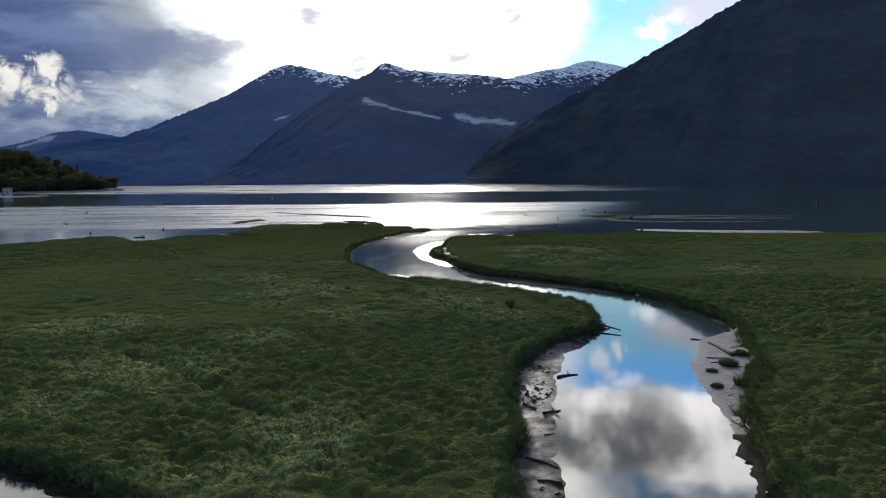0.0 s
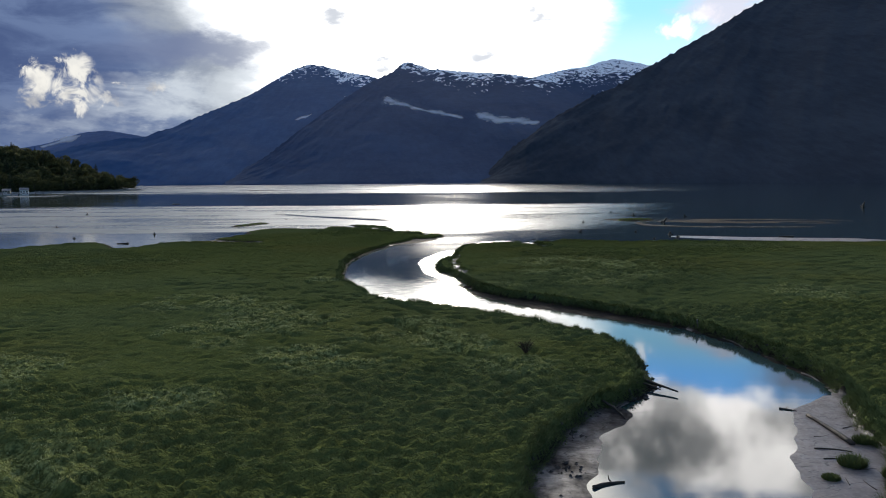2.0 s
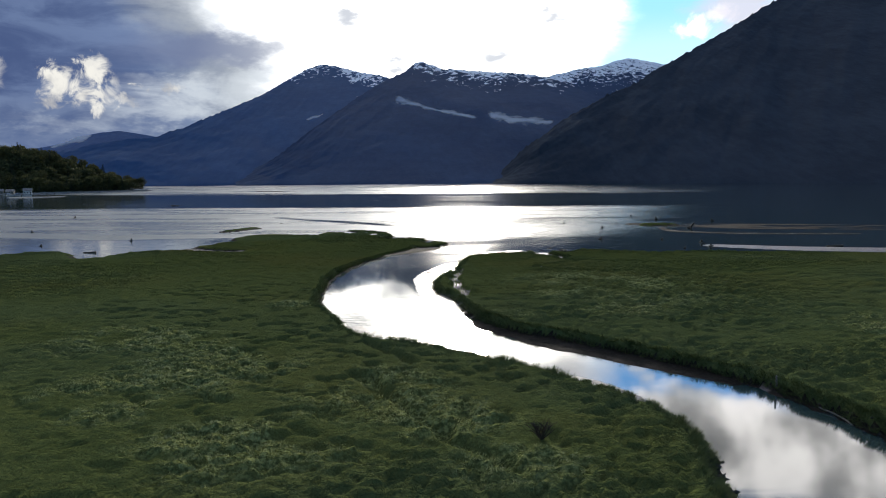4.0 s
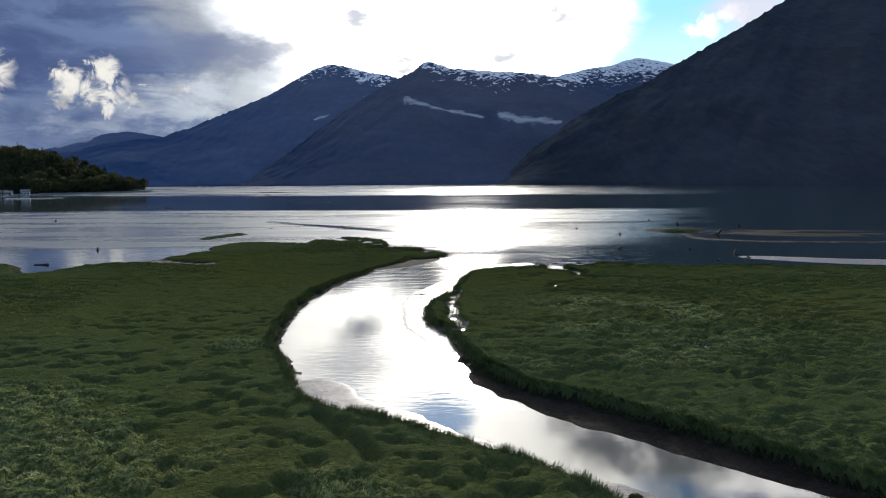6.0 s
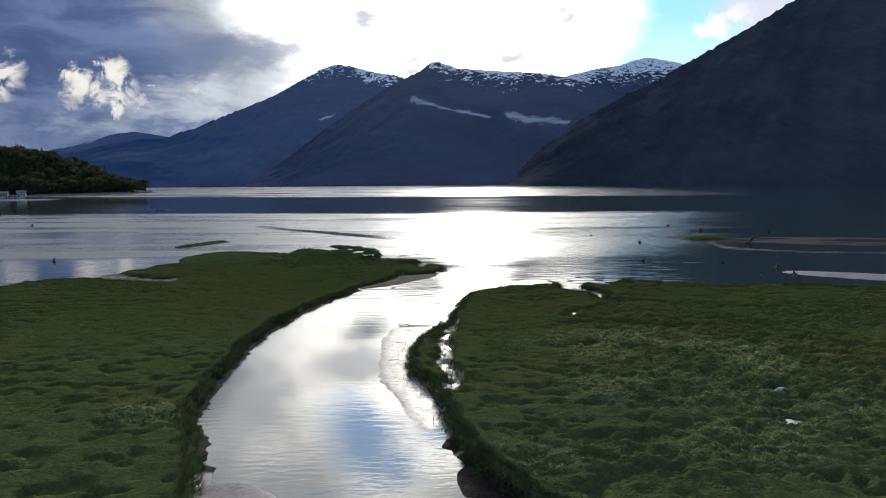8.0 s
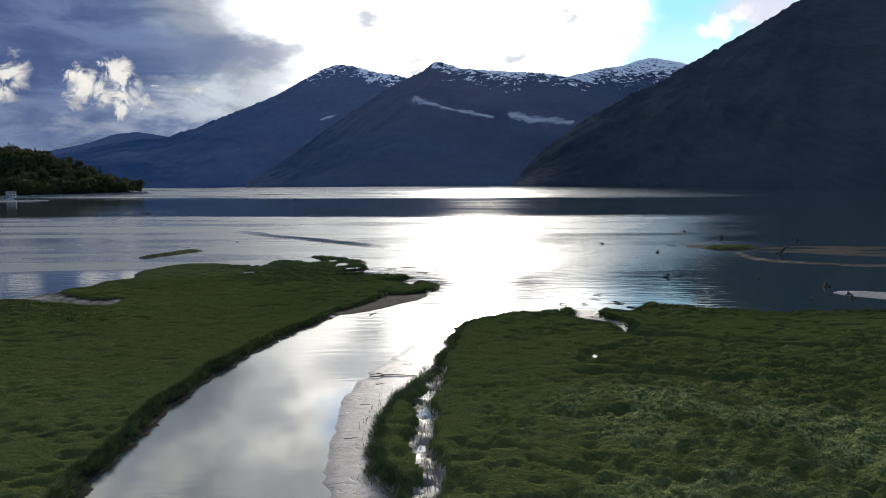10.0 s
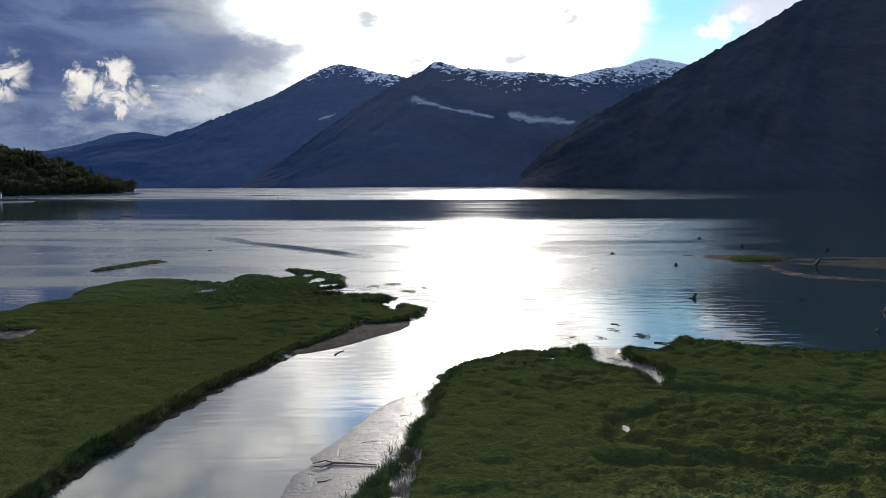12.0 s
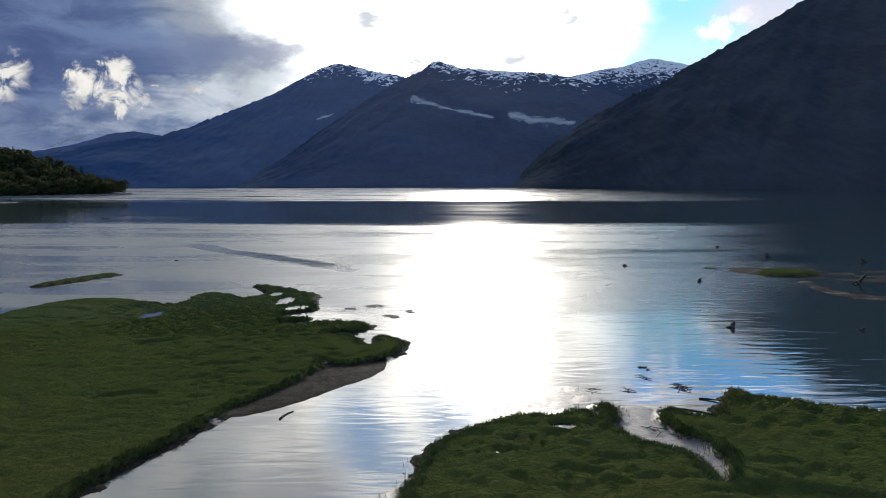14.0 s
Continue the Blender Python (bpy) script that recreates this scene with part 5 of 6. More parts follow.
# ---- clods and roots fallen from the eroding bank ----
def clods():
    rng = np.random.default_rng(12)
    x, y = rng.uniform(-14, 32, 150000), rng.uniform(24, 180, 150000)
    d, flat = marsh_edge(x, y), flat_edge(x, y)
    pick = (d < 0.05) & (d > np.where((x < 15) & (y < 57), -2.4, -1.3)) & (rng.random(len(x)) < np.where((x < 19) & (y < 66), 0.9, 0.55)) & ((flat < -0.2) | ((x < 15) & (y < 57) & (rng.random(len(x)) < 0.5))) & (fbm(x, y, 4, 2, 77) > 0.38)
    x, y = x[pick], y[pick]
    h = land_height(x, y)
    ok = h > -0.03
    x, y, h = x[ok], y[ok], h[ok]
    n = len(x)
    s = (0.035 + 0.11 * rng.random(n) ** 2.5) * np.where(y < 70, 1.0, 0.6)
    shape = np.array([(1, 0, 0), (0, 1, 0), (-1, 0, 0), (0, -1, 0), (0, 0, 1), (0, 0, -1)], float)
    tri = np.array([(0, 1, 4), (1, 2, 4), (2, 3, 4), (3, 0, 4), (1, 0, 5), (2, 1, 5), (3, 2, 5), (0, 3, 5)])
    co = shape[None] * (0.6 + 0.8 * rng.random((n, 6, 3))) * s[:, None, None] * np.array((1.3, 1.1, 0.8))
    co += np.stack([x, y, h + s * 0.25], 1)[:, None, :]
    faces = (tri[None] + (np.arange(n) * 6)[:, None, None]).reshape(-1, 3)
    me = mesh_from("bank_clods", co.reshape(-1, 3), faces, False)
    me.materials.append(CLOD)
    tagged(new("bank_clods", me), "dark crumbled mud clods below the eroding turf edge", "mud", kind="stuff")


clods()


def reeds():
    """Sparse dark stems standing in the shallows beside the flats and the marsh tips."""
    rng = np.random.default_rng(15)
    x, y = rng.uniform(1, 40, 50000), rng.uniform(104, 170, 50000)
    d = marsh_edge(x, y)
    pick = (d < 0.2) & (d > -1.6) & (fbm(x, y, 2.2, 2, 81) > 0.50) & (rng.random(len(x)) < np.exp(d * 1.2))
    rx, ry = rng.uniform(5, 11, 9000), rng.uniform(112, 139, 9000)
    ok = (side_drain(rx, ry) < 1.1) & (fbm(rx, ry, 0.8, 2, 83) > 0.46) & (rng.random(9000) < 0.5)
    x, y = np.concatenate([x[pick], rx[ok]]), np.concatenate([y[pick], ry[ok]])
    h = np.maximum(land_height(x, y), -0.1)
    n = len(x)
    a = rng.uniform(0, 6.283, n)
    t = rng.uniform(0.2, 0.55, n)
    w = 0.018 + 0.012 * rng.random(n)
    lean = rng.normal(0, 0.12, (n, 2))
    p0 = np.stack([x - np.cos(a) * w, y - np.sin(a) * w, h - 0.1], 1)
    p1 = np.stack([x + np.cos(a) * w, y + np.sin(a) * w, h - 0.1], 1)
    p2 = np.stack([x + lean[:, 0], y + lean[:, 1], h + t], 1)
    me = mesh_from("reeds", np.stack([p0, p1, p2], 1).reshape(-1, 3), np.arange(n * 3).reshape(-1, 3), False)
    me.materials.append(GRASS)
    tagged(new("reeds", me), "sparse dark reed stems standing in wet mud", "reeds", kind="stuff")


reeds()


# ---- clumps of sedge standing on the near flat ----
def sedge_clump(x, y, wide, tall, seed):
    rng = np.random.default_rng(seed)
    n = 900
    a, r = rng.uniform(0, 6.283, n), wide * np.sqrt(rng.random(n))
    bx, by = np.cos(a) * r, np.sin(a) * r * 0.8
    ln, lean, turn = tall * (0.5 + 0.6 * rng.random(n)) * (1.1 - 0.5 * r / wide), 0.2 + 0.8 * rng.random(n), a + rng.normal(0, 0.6, n)
    w = 0.02 + 0.012 * rng.random(n)
    p0 = np.stack([bx - np.sin(turn) * w, by + np.cos(turn) * w, 0 * bx - 0.05], 1)
    p1 = np.stack([bx + np.sin(turn) * w, by - np.cos(turn) * w, 0 * bx - 0.05], 1)
    p2 = np.stack([bx + np.cos(turn) * np.sin(lean) * ln, by + np.sin(turn) * np.sin(lean) * ln, np.cos(lean) * ln], 1)
    me = mesh_from("sedge_clump", np.stack([p0, p1, p2], 1).reshape(-1, 3), np.arange(n * 3).reshape(-1, 3), False)
    me.attributes.new("lush", "FLOAT", "POINT").data.foreach_set("value", np.full(n * 3, 0.6, np.float32))
    me.materials.append(GRASS)
    ob = new("sedge_clump", me)
    ob.location = (x, y, level_at(x, y))
    tagged(ob, "dark green sedge clump growing on wet mud", "grass clump", "sedge clumps on the flat")


for k, (x, y, w, t) in enumerate(((18.9, 41.8, 0.40, 0.35), (20.3, 45.4, 0.4, 0.3), (21.5, 41.9, 1.2, 1.15), (22.3, 46.8, 0.65, 0.7), (22.9, 43.6, 1.0, 0.95), (23.4, 45.2, 0.6, 0.6), (24.8, 49.6, 0.6, 0.5),
                                  (14.6, 79.2, 0.3, 0.3), (15.3, 78.0, 0.3, 0.3), (-3.2, 92.2, 0.5, 0.4), (1.8, 89.4, 0.4, 0.4))):
    sedge_clump(x, y, w, t, 300 + k)


# ---- standing water in the turf ----
def puddles():
    for k, (px, py, a, b) in enumerate(PUDDLES):
        n = 44
        t = np.arange(n) * 2 * np.pi / n
        rad = 0.25 + 1.5 * fbm(np.cos(t) * 3 + k * 9, np.sin(t) * 3, 0.9, 3, 91)
        level = float(turf_level(np.array([px]), np.array([py]))[0]) - 0.26
        bm = bmesh.new()
        loop = [bm.verts.new((math.cos(u) * a * r * 1.1, math.sin(u) * b * r * 1.1, 0)) for u, r in zip(t, rad)]
        bm.faces.new(loop)
        bmesh.ops.triangulate(bm, faces=bm.faces[:])
        ob = part("marsh_pool", bm, WATER)
        ob.location = (px, py, level)
        tagged(ob, "small still pool of water in the marsh turf", "pool", "pools in the turf", "structure")


puddles()


# ---- low cloud along the mountain sides ----
def make_mist():
    made, n, bsdf = material("low_cloud")
    p = place(n)
    fluff = n.noise(p, 0.03, 5, 0.6)
    n.put(bsdf.inputs["Base Color"], n.mix(fluff, (0.78, 0.80, 0.84), (0.93, 0.93, 0.94)))
    bsdf.inputs["Roughness"].default_value = 1.0
    bsdf.inputs["Specular IOR Level"].default_value = 0.0
    bsdf.inputs["Subsurface Weight"].default_value = 0.0
    thin = n.add("ShaderNodeBsdfTranslucent")
    thin.inputs["Color"].default_value = (0.8, 0.82, 0.85, 1)
    both = n.add("ShaderNodeMixShader")
    both.inputs[0].default_value = 0.5
    n.put(both.inputs[1], bsdf.outputs[0])
    n.put(both.inputs[2], thin.outputs[0])
    clear = n.add("ShaderNodeBsdfTransparent")
    soft = n.add("ShaderNodeMixShader")
    body = n.add("ShaderNodeAttribute", attribute_name="body").outputs["Fac"]
    wisp = n.noise(n.vec("MULTIPLY", p, (0.6, 0.6, 1.0)), 0.035, 5, 0.6, distortion=0.4)
    n.put(soft.inputs[0], n.step(n.math("ADD", n.math("MULTIPLY", body, 1.1), n.math("MULTIPLY", n.math("SUBTRACT", wisp, 0.5), 2.0)), 0.12, 1.25, 0.0, 1.0))
    n.put(soft.inputs[1], clear.outputs[0])
    n.put(soft.inputs[2], both.outputs[0])
    out = [o for o in n.tree.nodes if o.bl_idname == "ShaderNodeOutputMaterial"][0]
    n.put(out.inputs[0], soft.outputs[0])
    return made


MIST = make_mist()


def cloud_bank(label, line, thick, seed):
    """A thin ragged sheet of vapour lying along a slope, on a line of (degrees across, degrees up)."""
    line = np.array(line)
    k = np.arange(len(line))
    t = np.linspace(0, len(line) - 1, 160)
    az, el, fat = np.interp(t, k, line[:, 0]), np.interp(t, k, line[:, 1]), np.interp(t, k, thick)
    v = np.linspace(-1, 1, 17)
    A, V = np.meshgrid(az, v)
    E = el[None] + V * fat[None] * (0.35 + 1.3 * fbm(A * 2.2, V * 1.5, 1.0, 3, seed))
    R = 0.92 * 1300 / (1 - np.tan(np.radians(E)) / math.tan(radians(17.4))) - 14 * (1 - V * V)
    a = np.radians(A)
    co = np.stack([5.6 + R * np.sin(a), 53 + R * np.cos(a), 15 + R * np.tan(np.radians(E))], -1).reshape(-1, 3)
    me = mesh_from("low_cloud", co, grid_faces(160, 17))
    ends = np.minimum(np.minimum(t, t[::-1]) * 1.5, 1)[None]
    me.attributes.new("body", "FLOAT", "POINT").data.foreach_set("value", ((1 - np.abs(V)) * ends).ravel().astype(np.float32))
    me.materials.append(MIST)
    tagged(new("low_cloud", me), label, "cloud", "low clouds on the mountains", "structure")


cloud_bank("thin ragged strip of grey cloud on the forested slope", [(-2.5, 6.3), (-1.9, 6.35), (-1.1, 6.1), (0.3, 5.72), (1.4, 5.45), (2.6, 5.25), (4.0, 4.95), (4.9, 4.77)], [0.4, 0.6, 0.4, 0.22, 0.18, 0.24, 0.26, 0.12], 1)
cloud_bank("pale cloud bank lying on the forested slope", [(5.3, 5.2), (6.0, 5.0), (7.2, 4.72), (8.2, 4.62), (9.1, 4.57), (10.4, 4.4), (11.2, 4.4)], [0.30, 0.60, 0.58, 0.50, 0.45, 0.5, 0.2], 2)
cloud_bank("pale cloud resting on the far blue ridge", [(-28.8, 2.15), (-27.6, 2.5), (-26.3, 2.95), (-25.2, 3.3)], [0.15, 0.32, 0.40, 0.12], 4)
cloud_bank("small pale cloud caught on the mountain shoulder", [(-9.8, 4.62), (-9.2, 4.8), (-8.6, 4.95), (-8.0, 5.25)], [0.10, 0.20, 0.16, 0.06], 3)


# ---- the wooded headland across the water ----
HEADLAND = [(-318, 842), (-323, 800), (-336, 765), (-352, 727), (-372, 703), (-420, 688), (-520, 665), (-700, 640), (-900, 700), (-900, 1000), (-600, 980), (-420, 915), (-345, 868)]
HEAD_LOOP = curve_through(HEADLAND)


def head_height(x, y):
    d = inside_distance(x, y, HEAD_LOOP)
    return np.where(d > 0, 0.8 + 34 * ramp(d, 3, 95) + 14 * ramp(d, 80, 200) + 4 * (fbm(x, y, 45, 3, 73) - 0.5) * ramp(d, 4, 30), np.maximum(0.8 + d * 0.14, -3)), d


UNDERWOOD = two_tone("headland_undergrowth", (0.020, 0.030, 0.010), (0.050, 0.068, 0.022), 0.06, 0.9, 0.5, 0.8, 2.0, 0.2)


def build_headland():
    xs, ys = np.arange(-760, -295, 5.0), np.arange(610, 960, 5.0)
    gx, gy = np.meshgrid(xs, ys)
    h, d = head_height(gx.ravel(), gy.ravel())
    me = mesh_from("headland", np.stack([gx.ravel(), gy.ravel(), h], 1), grid_faces(len(xs), len(ys)))
    me.materials.append(UNDERWOOD)
    me.materials.append(ROCK)
    dm = d.reshape(len(ys), len(xs))
    me.polygons.foreach_set("material_index", np.where(((dm[:-1, :-1] + dm[1:, 1:]) / 2 < 4).ravel(), 1, 0).astype(np.int32))
    tagged(new("headland", me), "low wooded headland with a pale stony shore", "headland", kind="structure")


build_headland()


def foliage(name, dark, light):
    made, n, bsdf = material(name)
    geo = n.add("ShaderNodeNewGeometry")
    own = geo.outputs["Random Per Island"]
    tree = n.add("ShaderNodeObjectInfo").outputs["Random"]
    base = n.mix(own, dark, light)
    base = n.mix(n.math("MULTIPLY", tree, 0.4), base, tuple(c * 0.6 for c in dark))
    n.put(bsdf.inputs["Base Color"], base)
    bsdf.inputs["Roughness"].default_value = 0.7
    bsdf.inputs["Specular IOR Level"].default_value = 0.2
    thin = n.add("ShaderNodeBsdfTranslucent")
    n.put(thin.inputs["Color"], base)
    both = n.add("ShaderNodeMixShader")
    both.inputs[0].default_value = 0.3
    n.put(both.inputs[1], bsdf.outputs[0])
    n.put(both.inputs[2], thin.outputs[0])
    out = [o for o in n.tree.nodes if o.bl_idname == "ShaderNodeOutputMaterial"][0]
    n.put(out.inputs[0], both.outputs[0])
    return made


NEEDLES = foliage("spruce_needles", (0.026, 0.036, 0.018), (0.062, 0.076, 0.034))
LEAVES = foliage("alder_leaves", (0.055, 0.060, 0.024), (0.150, 0.148, 0.055))
BARK = two_tone("bark", (0.03, 0.024, 0.018), (0.09, 0.075, 0.06), 2.0, 0.9, 12.0, 0.6, 0.05, 0.2)


def tree_parts(kind, tall, wide, seed):
    """Trunk and crown meshes of one tree: spruce (tiers of drooping boughs) or alder (leaf clumps on limbs)."""
    rng = np.random.default_rng(seed)
    pyr = random.Random(seed)
    bm = bmesh.new()
    tube(bm, [(0, 0, -0.5), (0.05 * tall * 0.2, 0, tall * 0.4), (0, 0.02 * tall, tall * 0.8)], [tall * 0.022, tall * 0.015, tall * 0.006], 7, 0.08, pyr)
    limbs = 8
    for k in range(limbs):
        a, z = 2.4 * k, tall * (0.3 + 0.5 * k / limbs)
        o = wide * 0.6 * (1 - 0.5 * k / limbs)
        tube(bm, [(0, 0, z), (math.cos(a) * o * 0.5, math.sin(a) * o * 0.5, z + tall * 0.04), (math.cos(a) * o, math.sin(a) * o, z + tall * (0.09 if kind == "alder" else -0.01))],
             [tall * 0.008, tall * 0.005, tall * 0.002], 5, 0.1, pyr)
    trunk = bm
    if kind == "spruce":
        n = 620
        z = rng.random(n) ** 0.8
        tier = np.floor(z * 15) / 15 + 0.25 * (z * 15 % 1) / 15
        r = wide * (1 - tier) ** 0.85 * np.sqrt(rng.random(n)) * (0.8 + 0.4 * rng.random(n))
        a = rng.uniform(0, 6.283, n)
        c = np.stack([np.cos(a) * r, np.sin(a) * r, tall * (0.10 + 0.88 * tier) - 0.28 * r], 1)
        s = (0.35 + 0.55 * rng.random(n)) * (1.15 - 0.75 * tier)
        out = np.stack([np.cos(a), np.sin(a), -0.35 + 0 * a], 1)
    else:
        n = 640
        lobes = np.array([(pyr.uniform(-0.5, 0.5) * wide, pyr.uniform(-0.5, 0.5) * wide, tall * pyr.uniform(0.42, 0.86), pyr.uniform(0.35, 0.6) * wide) for _ in range(9)])
        pick = rng.integers(0, 9, n)
        v = rng.normal(0, 1, (n, 3))
        v /= np.linalg.norm(v, axis=1)[:, None]
        c = lobes[pick, :3] + v * lobes[pick, 3:4] * (0.6 + 0.4 * rng.random((n, 1))) * np.array((1, 1, 0.85))
        s = 0.35 + 0.45 * rng.random(n)
        out = v
    side = np.cross(out, rng.normal(0, 1, (n, 3)))
    side /= np.linalg.norm(side, axis=1)[:, None] + 1e-6
    tip = c + out * (s * 1.3)[:, None]
    co = np.stack([c - side * s[:, None] * 0.8, c + side * s[:, None] * 0.8, tip + side * s[:, None] * 0.2, c - out * s[:, None] * 0.6], 1).reshape(-1, 3)
    q = np.arange(n * 4).reshape(n, 4)
    me = mesh_from("crown", co, np.concatenate([q[:, (0, 1, 2)], q[:, (0, 3, 1)]]), False)
    me.materials.append(NEEDLES if kind == "spruce" else LEAVES)
    return trunk, me


def make_tree(kind, tall, wide, seed):
    label = "dark green spruce on the headland slope" if kind == "spruce" else "light green leafy alder on the headland slope"
    base = empty("tree", (0, 0, 0), label, "tree", "trees on the headland")
    trunk, crown = tree_parts(kind, tall, wide, seed)
    part("trunk", trunk, BARK, base)
    new("crown", crown).parent = base
    return base


def plant_trees():
    rng = random.Random(21)
    kinds = [("spruce", 17, 3.6, 1), ("spruce", 14, 3.2, 2), ("spruce", 20, 4.0, 3), ("alder", 14, 5.2, 4), ("alder", 12, 4.8, 5), ("alder", 16, 5.8, 6)]
    first = [make_tree(*k) for k in kinds]
    # the slope that faces the marsh, thick along the shore, then over the crest
    gen = np.random.default_rng(5)
    cx, cy = gen.uniform(-520, -318, 9000), gen.uniform(665, 862, 9000)
    cd = inside_distance(cx, cy, HEAD_LOOP)
    fits = (cd > 3.5) & (cd < 150) & (gen.random(9000) < np.where(cd < 25, 1.0, 0.45))
    spots = []
    for x, y in zip(cx[fits].tolist(), cy[fits].tolist()):
        if len(spots) < 295 and all((x - a) ** 2 + (y - b) ** 2 > 34 for a, b in spots):
            spots.append((x, y))
    for k, (x, y) in enumerate(spots):
        h = float(head_height(np.array([x]), np.array([y]))[0][0])
        leafy = rng.random() < (0.78 if h < 18 else 0.86)
        src = first[rng.choice((3, 4, 5)) if leafy else rng.choice((0, 0, 1, 2))]
        m = Matrix.LocRotScale((x, y, h - 0.2), Euler((0, 0, rng.uniform(0, 6.28))), (1, 1, 1))
        if k < len(first):
            first[k].matrix_basis = Matrix.LocRotScale((x, y, h - 0.2), Euler((0, 0, k * 1.0)), (1, 1, 1))
            continue
        made = copy_thing(src, m)
        f = rng.uniform(0.75, 1.15)
        made.scale = (f * rng.uniform(0.9, 1.15), f * rng.uniform(0.9, 1.15), f)


plant_trees()


def thicket():
    """The closed canopy between the single trees."""
    gen = np.random.default_rng(9)
    x, y = gen.uniform(-560, -318, 60000), gen.uniform(650, 880, 60000)
    h, d = head_height(x, y)
    pick = (d > 3) & (d < 170)
    x, y, h, d = x[pick], y[pick], h[pick], d[pick]
    n = len(x)
    c = np.stack([x, y, h + 1 + (3 + 7 * fbm(x, y, 9, 3, 37)) * gen.random(n) ** 0.5], 1)
    a = gen.normal(0, 1, (n, 3))
    a /= np.linalg.norm(a, axis=1)[:, None]
    b = np.cross(a, gen.normal(0, 1, (n, 3)))
    b /= np.linalg.norm(b, axis=1)[:, None]
    s = (0.6 + 0.9 * gen.random(n))[:, None]
    co = np.stack([c - a * s, c + b * s, c + a * s, c - b * s * 0.7], 1).reshape(-1, 3)
    me = mesh_from("thicket", co, np.arange(n * 4).reshape(n, 4), False)
    me.materials.append(LEAVES)
    tagged(new("thicket", me), "dense green undergrowth between the headland trees", "bushes", kind="stuff")


thicket()


def shore_rocks():
    rng = np.random.default_rng(31)
    n = 2600
    loop = HEAD_LOOP[:36]
    i = rng.integers(0, len(loop) - 1, n)
    t = rng.random((n, 1))
    p = loop[i] * (1 - t) + loop[i + 1] * t + rng.normal(0, 2.2, (n, 2))
    h, d = head_height(p[:, 0], p[:, 1])
    s = 0.35 + 1.0 * rng.random(n) ** 3
    shape = np.array([(1, 0, 0), (0, 1, 0), (-1, 0, 0), (0, -1, 0), (0, 0, 1), (0, 0, -1)], float)
    tri = np.array([(0, 1, 4), (1, 2, 4), (2, 3, 4), (3, 0, 4), (1, 0, 5), (2, 1, 5), (3, 2, 5), (0, 3, 5)])
    co = shape[None] * (0.6 + 0.8 * rng.random((n, 6, 3))) * s[:, None, None] + np.stack([p[:, 0], p[:, 1], np.maximum(h, -0.2)], 1)[:, None, :]
    me = mesh_from("shore_stones", co.reshape(-1, 3), (tri[None] + (np.arange(n) * 6)[:, None, None]).reshape(-1, 3), False)
    me.materials.append(ROCK)
    tagged(new("shore_stones", me), "pale boulders along the headland shore", "rocks", kind="stuff")


shore_rocks()

# ---- the landing below the headland ----
WHITE = two_tone("weathered_white_paint", (0.42, 0.42, 0.41), (0.58, 0.58, 0.57), 0.4, 0.6, 4.0, 0.2, 0.02, 0.3)
ROOFING = two_tone("grey_sheet_roof", (0.10, 0.10, 0.11), (0.20, 0.20, 0.21), 0.5, 0.5, 5.0, 0.3, 0.03, 0.4)
DARKGLASS = two_tone("dark_window_glass", (0.015, 0.018, 0.022), (0.03, 0.035, 0.04), 0.5, 0.12, 3.0, 0.0, 0.01, 0.5)
PLANK = two_tone("grey_dock_plank", (0.10, 0.09, 0.08), (0.22, 0.20, 0.18), 0.8, 0.8, 8.0, 0.4, 0.02, 0.3)
SAND = two_tone("pale_gravel_spit", (0.17, 0.16, 0.145), (0.30, 0.28, 0.26), 0.3, 0.8, 3.0, 0.5, 0.1, 0.3)


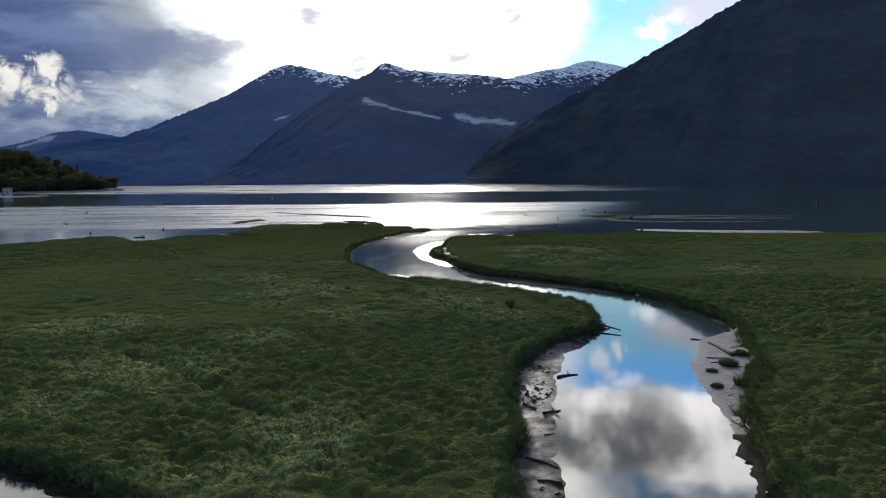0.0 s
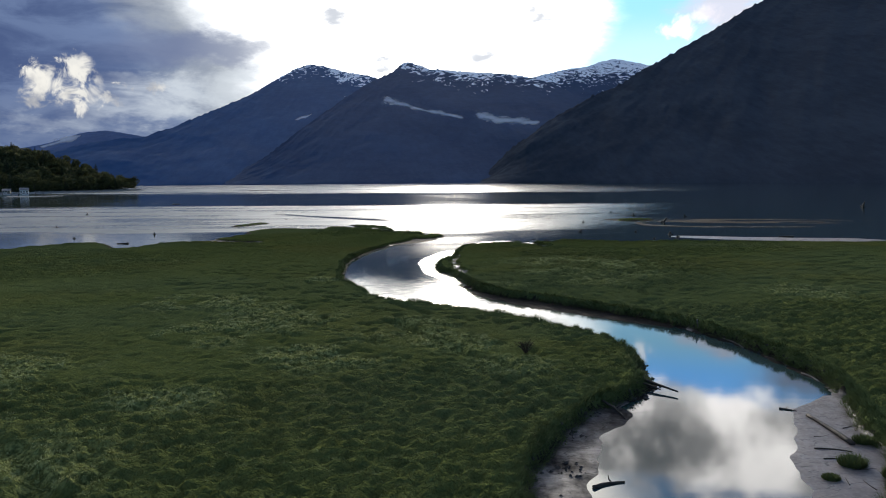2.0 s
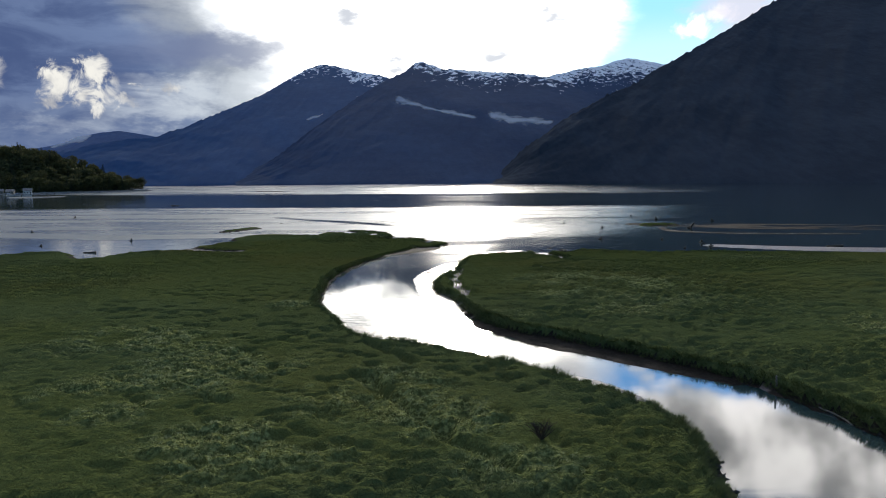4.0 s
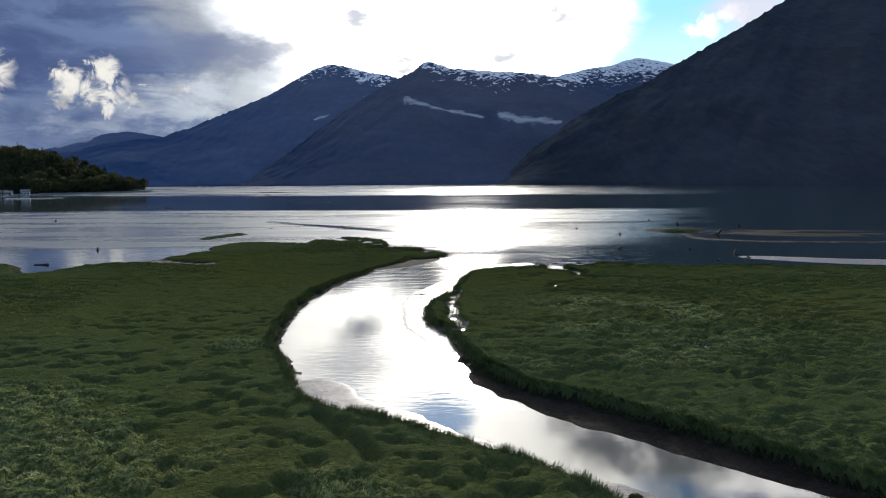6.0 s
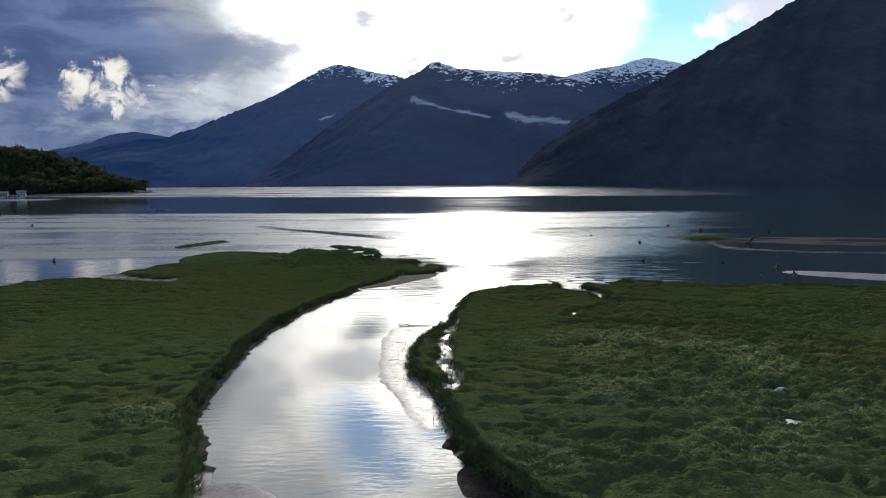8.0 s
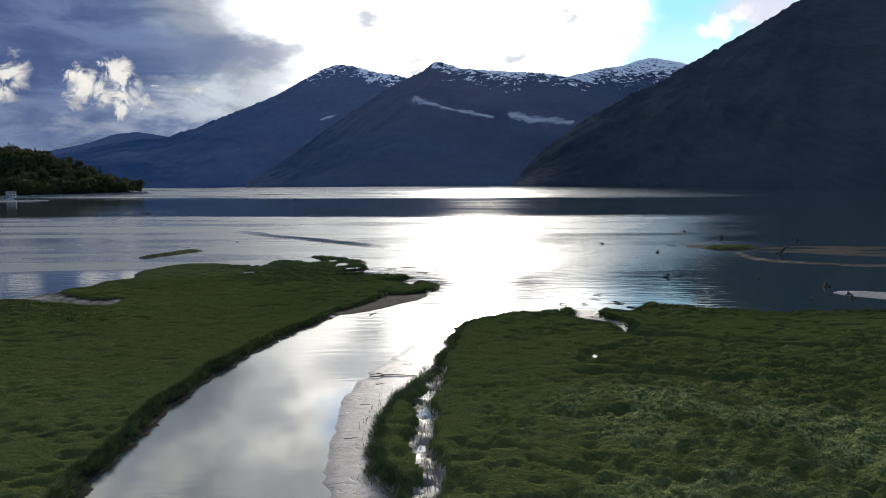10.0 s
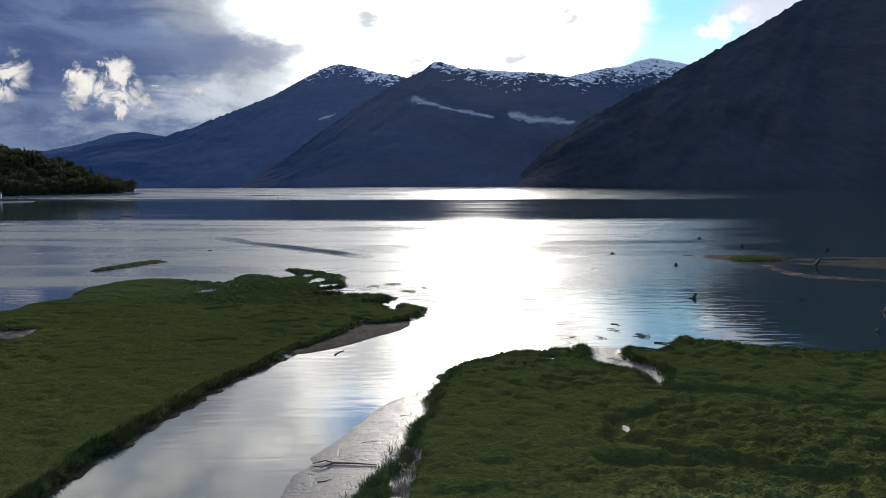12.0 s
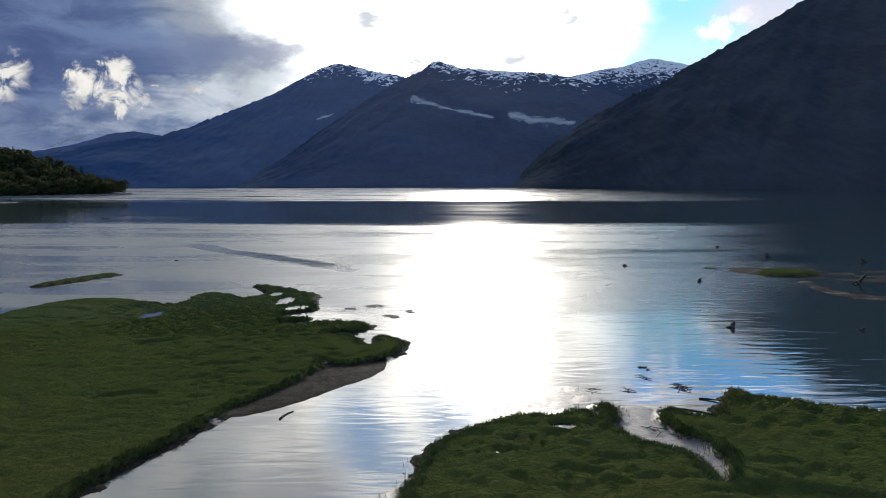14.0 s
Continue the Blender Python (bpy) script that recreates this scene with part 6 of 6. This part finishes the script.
def house(x, y, z, wide, deep, wall, roof, turn, wall_mat, label):
    base = empty("house", (x, y, z), label, "house", "buildings at the landing")
    base.rotation_euler = (0, 0, turn)
    bm = bmesh.new()
    w, d = wide / 2, deep / 2
    pts = [(-w, -d, 0), (w, -d, 0), (w, d, 0), (-w, d, 0), (-w, -d, wall), (w, -d, wall), (w, d, wall), (-w, d, wall), (-w, 0, wall + roof), (w, 0, wall + roof)]
    v = [bm.verts.new(p) for p in pts]
    for f in ((0, 1, 5, 4), (2, 3, 7, 6), (1, 2, 6, 9, 5), (3, 0, 4, 8, 7), (4, 5, 9, 8), (6, 7, 8, 9), (3, 2, 1, 0)):
        bm.faces.new([v[k] for k in f])
    part("wall", bm, wall_mat, base)
    for s in (-1, 1):
        bm = bmesh.new()
        quad = [(-w - 0.4, s * (d + 0.5), wall - roof * 0.5 / d), (w + 0.4, s * (d + 0.5), wall - roof * 0.5 / d), (w + 0.4, 0, wall + roof + 0.06), (-w - 0.4, 0, wall + roof + 0.06)]
        lo = [bm.verts.new(p) for p in quad]
        hi = [bm.verts.new((a, b, c + 0.16)) for a, b, c in quad]
        bm.faces.new(lo)
        bm.faces.new(hi[::-1])
        for k in range(4):
            bm.faces.new((lo[k], hi[k], hi[(k + 1) % 4], lo[(k + 1) % 4]))
        bmesh.ops.recalc_face_normals(bm, faces=bm.faces[:])
        part("roof", bm, ROOFING, base)
    rows = max(1, int(wall // 2.6))
    for r in range(rows):
        for c in range(3):
            cx = -w + wide * (c + 0.5) / 3
            bm = bmesh.new()
            box(bm, (cx - 0.55, -d - 0.05, 1.0 + 2.6 * r), (cx + 0.55, -d + 0.02, 2.1 + 2.6 * r))
            win = part("window", bm, DARKGLASS, base, "dark window pane")
            bm = bmesh.new()
            for lo, hi in (((cx - 0.65, 0.9), (cx + 0.65, 1.0)), ((cx - 0.65, 2.1), (cx + 0.65, 2.2)), ((cx - 0.65, 1.0), (cx - 0.55, 2.1)), ((cx + 0.55, 1.0), (cx + 0.65, 2.1))):
                box(bm, (lo[0], -d - 0.08, lo[1] + 2.6 * r), (hi[0], -d + 0.02, hi[1] + 2.6 * r))
            part("frame", bm, WHITE, win)


house(-341, 641, 1.4, 6.5, 4.5, 3.4, 1.6, 0.45, WHITE, "small white gabled house on the landing")
house(-360, 648, 1.5, 6.0, 5.0, 2.6, 1.4, 0.3, PLANK, "low grey boarded shed behind the landing")
house(-376, 658, 1.5, 7.0, 5.0, 2.6, 1.6, 0.5, PLANK, "weathered grey waterside shed with a gable roof")


def boat(x, y, length, turn, label, cabin=True):
    base = empty("boat", (x, y, 0.0), label, "boat", "boats at the landing")
    base.rotation_euler = (0, 0, turn)
    bm = bmesh.new()
    rings = []
    for i in range(7):
        t = i / 6
        half = length * 0.15 * (1 - max(0, (t - 0.45) / 0.55) ** 2) * (0.85 + 0.15 * min(1, t * 4))
        half = max(half, 0.04)
        sheer = 0.9 + 0.5 * t * t
        px = (t - 0.5) * length
        rings.append([bm.verts.new(p) for p in ((px, -half, sheer), (px, -half * 0.75, 0.1), (px, 0, -0.35), (px, half * 0.75, 0.1), (px, half, sheer))])
    for a, b in zip(rings, rings[1:]):
        for k in range(4):
            bm.faces.new((a[k], a[k + 1], b[k + 1], b[k]))
        bm.faces.new((a[4], a[0], b[0], b[4]))
    bm.faces.new(rings[0])
    bm.faces.new(rings[-1][::-1])
    bmesh.ops.recalc_face_normals(bm, faces=bm.faces[:])
    part("hull", bm, WHITE, base)
    if cabin:
        bm = bmesh.new()
        box(bm, (-length * 0.2, -length * 0.09, 0.9), (length * 0.12, length * 0.09, 2.5), 0.12)
        cab = part("cabin", bm, WHITE, base)
        bm = bmesh.new()
        box(bm, (-length * 0.17, -length * 0.094, 1.7), (length * 0.09, length * 0.094, 2.2))
        part("window", bm, DARKGLASS, cab)
        bm = bmesh.new()
        tube(bm, [(0, 0, 2.4), (0, 0, 4.6)], [0.05, 0.03], 6, 0)
        part("mast", bm, PLANK, base)


boat(-331, 622, 7, 0.5, "white cabin boat moored at the landing")
boat(-342, 626, 7, 0.9, "white cabin boat moored at the landing")
boat(-352, 632, 8, 0.4, "larger white cabin boat moored at the landing")
boat(-347, 620, 5, 1.2, "small white open boat at the landing", False)


def dock():
    base = empty("dock", (-336, 624, 0), "grey timber dock on round piles", "dock")
    base.rotation_euler = (0, 0, 0.55)
    for k in range(24):
        bm = bmesh.new()
        box(bm, (-24 + k * 2.0, -1.6, 1.25), (-22.06 + k * 2.0, 1.6, 1.4))
        part("deck_board", bm, PLANK, base)
    for k in range(9):
        for s in (-1, 1):
            bm = bmesh.new()
            tube(bm, [(-24 + k * 6, s * 1.4, -3), (-24 + k * 6, s * 1.4, 2.3)], [0.2, 0.17], 8, 0.05)
            part("pile", bm, DRIFTWOOD, base)


dock()


def gravel_spit():
    loop = curve_through([(-324, 584), (-312, 582), (-300, 590), (-291, 606), (-294, 609), (-304, 600), (-318, 596), (-330, 598)], per=5)
    gx, gy = np.meshgrid(np.arange(-334, -286, 1.2), np.arange(576, 614, 1.2))
    d = inside_distance(gx.ravel(), gy.ravel(), loop)
    h = np.where(d > 0, 0.1 + 0.35 * ramp(d, 0, 4), d * 0.25) + 0.1 * (fbm(gx.ravel(), gy.ravel(), 3, 3, 99) - 0.5)
    me = mesh_from("gravel_spit", np.stack([gx.ravel(), gy.ravel(), h], 1), grid_faces(gx.shape[1], gx.shape[0]))
    me.materials.append(SAND)
    tagged(new("gravel_spit", me), "low pale gravel spit beside the landing", "spit", kind="structure")


gravel_spit()
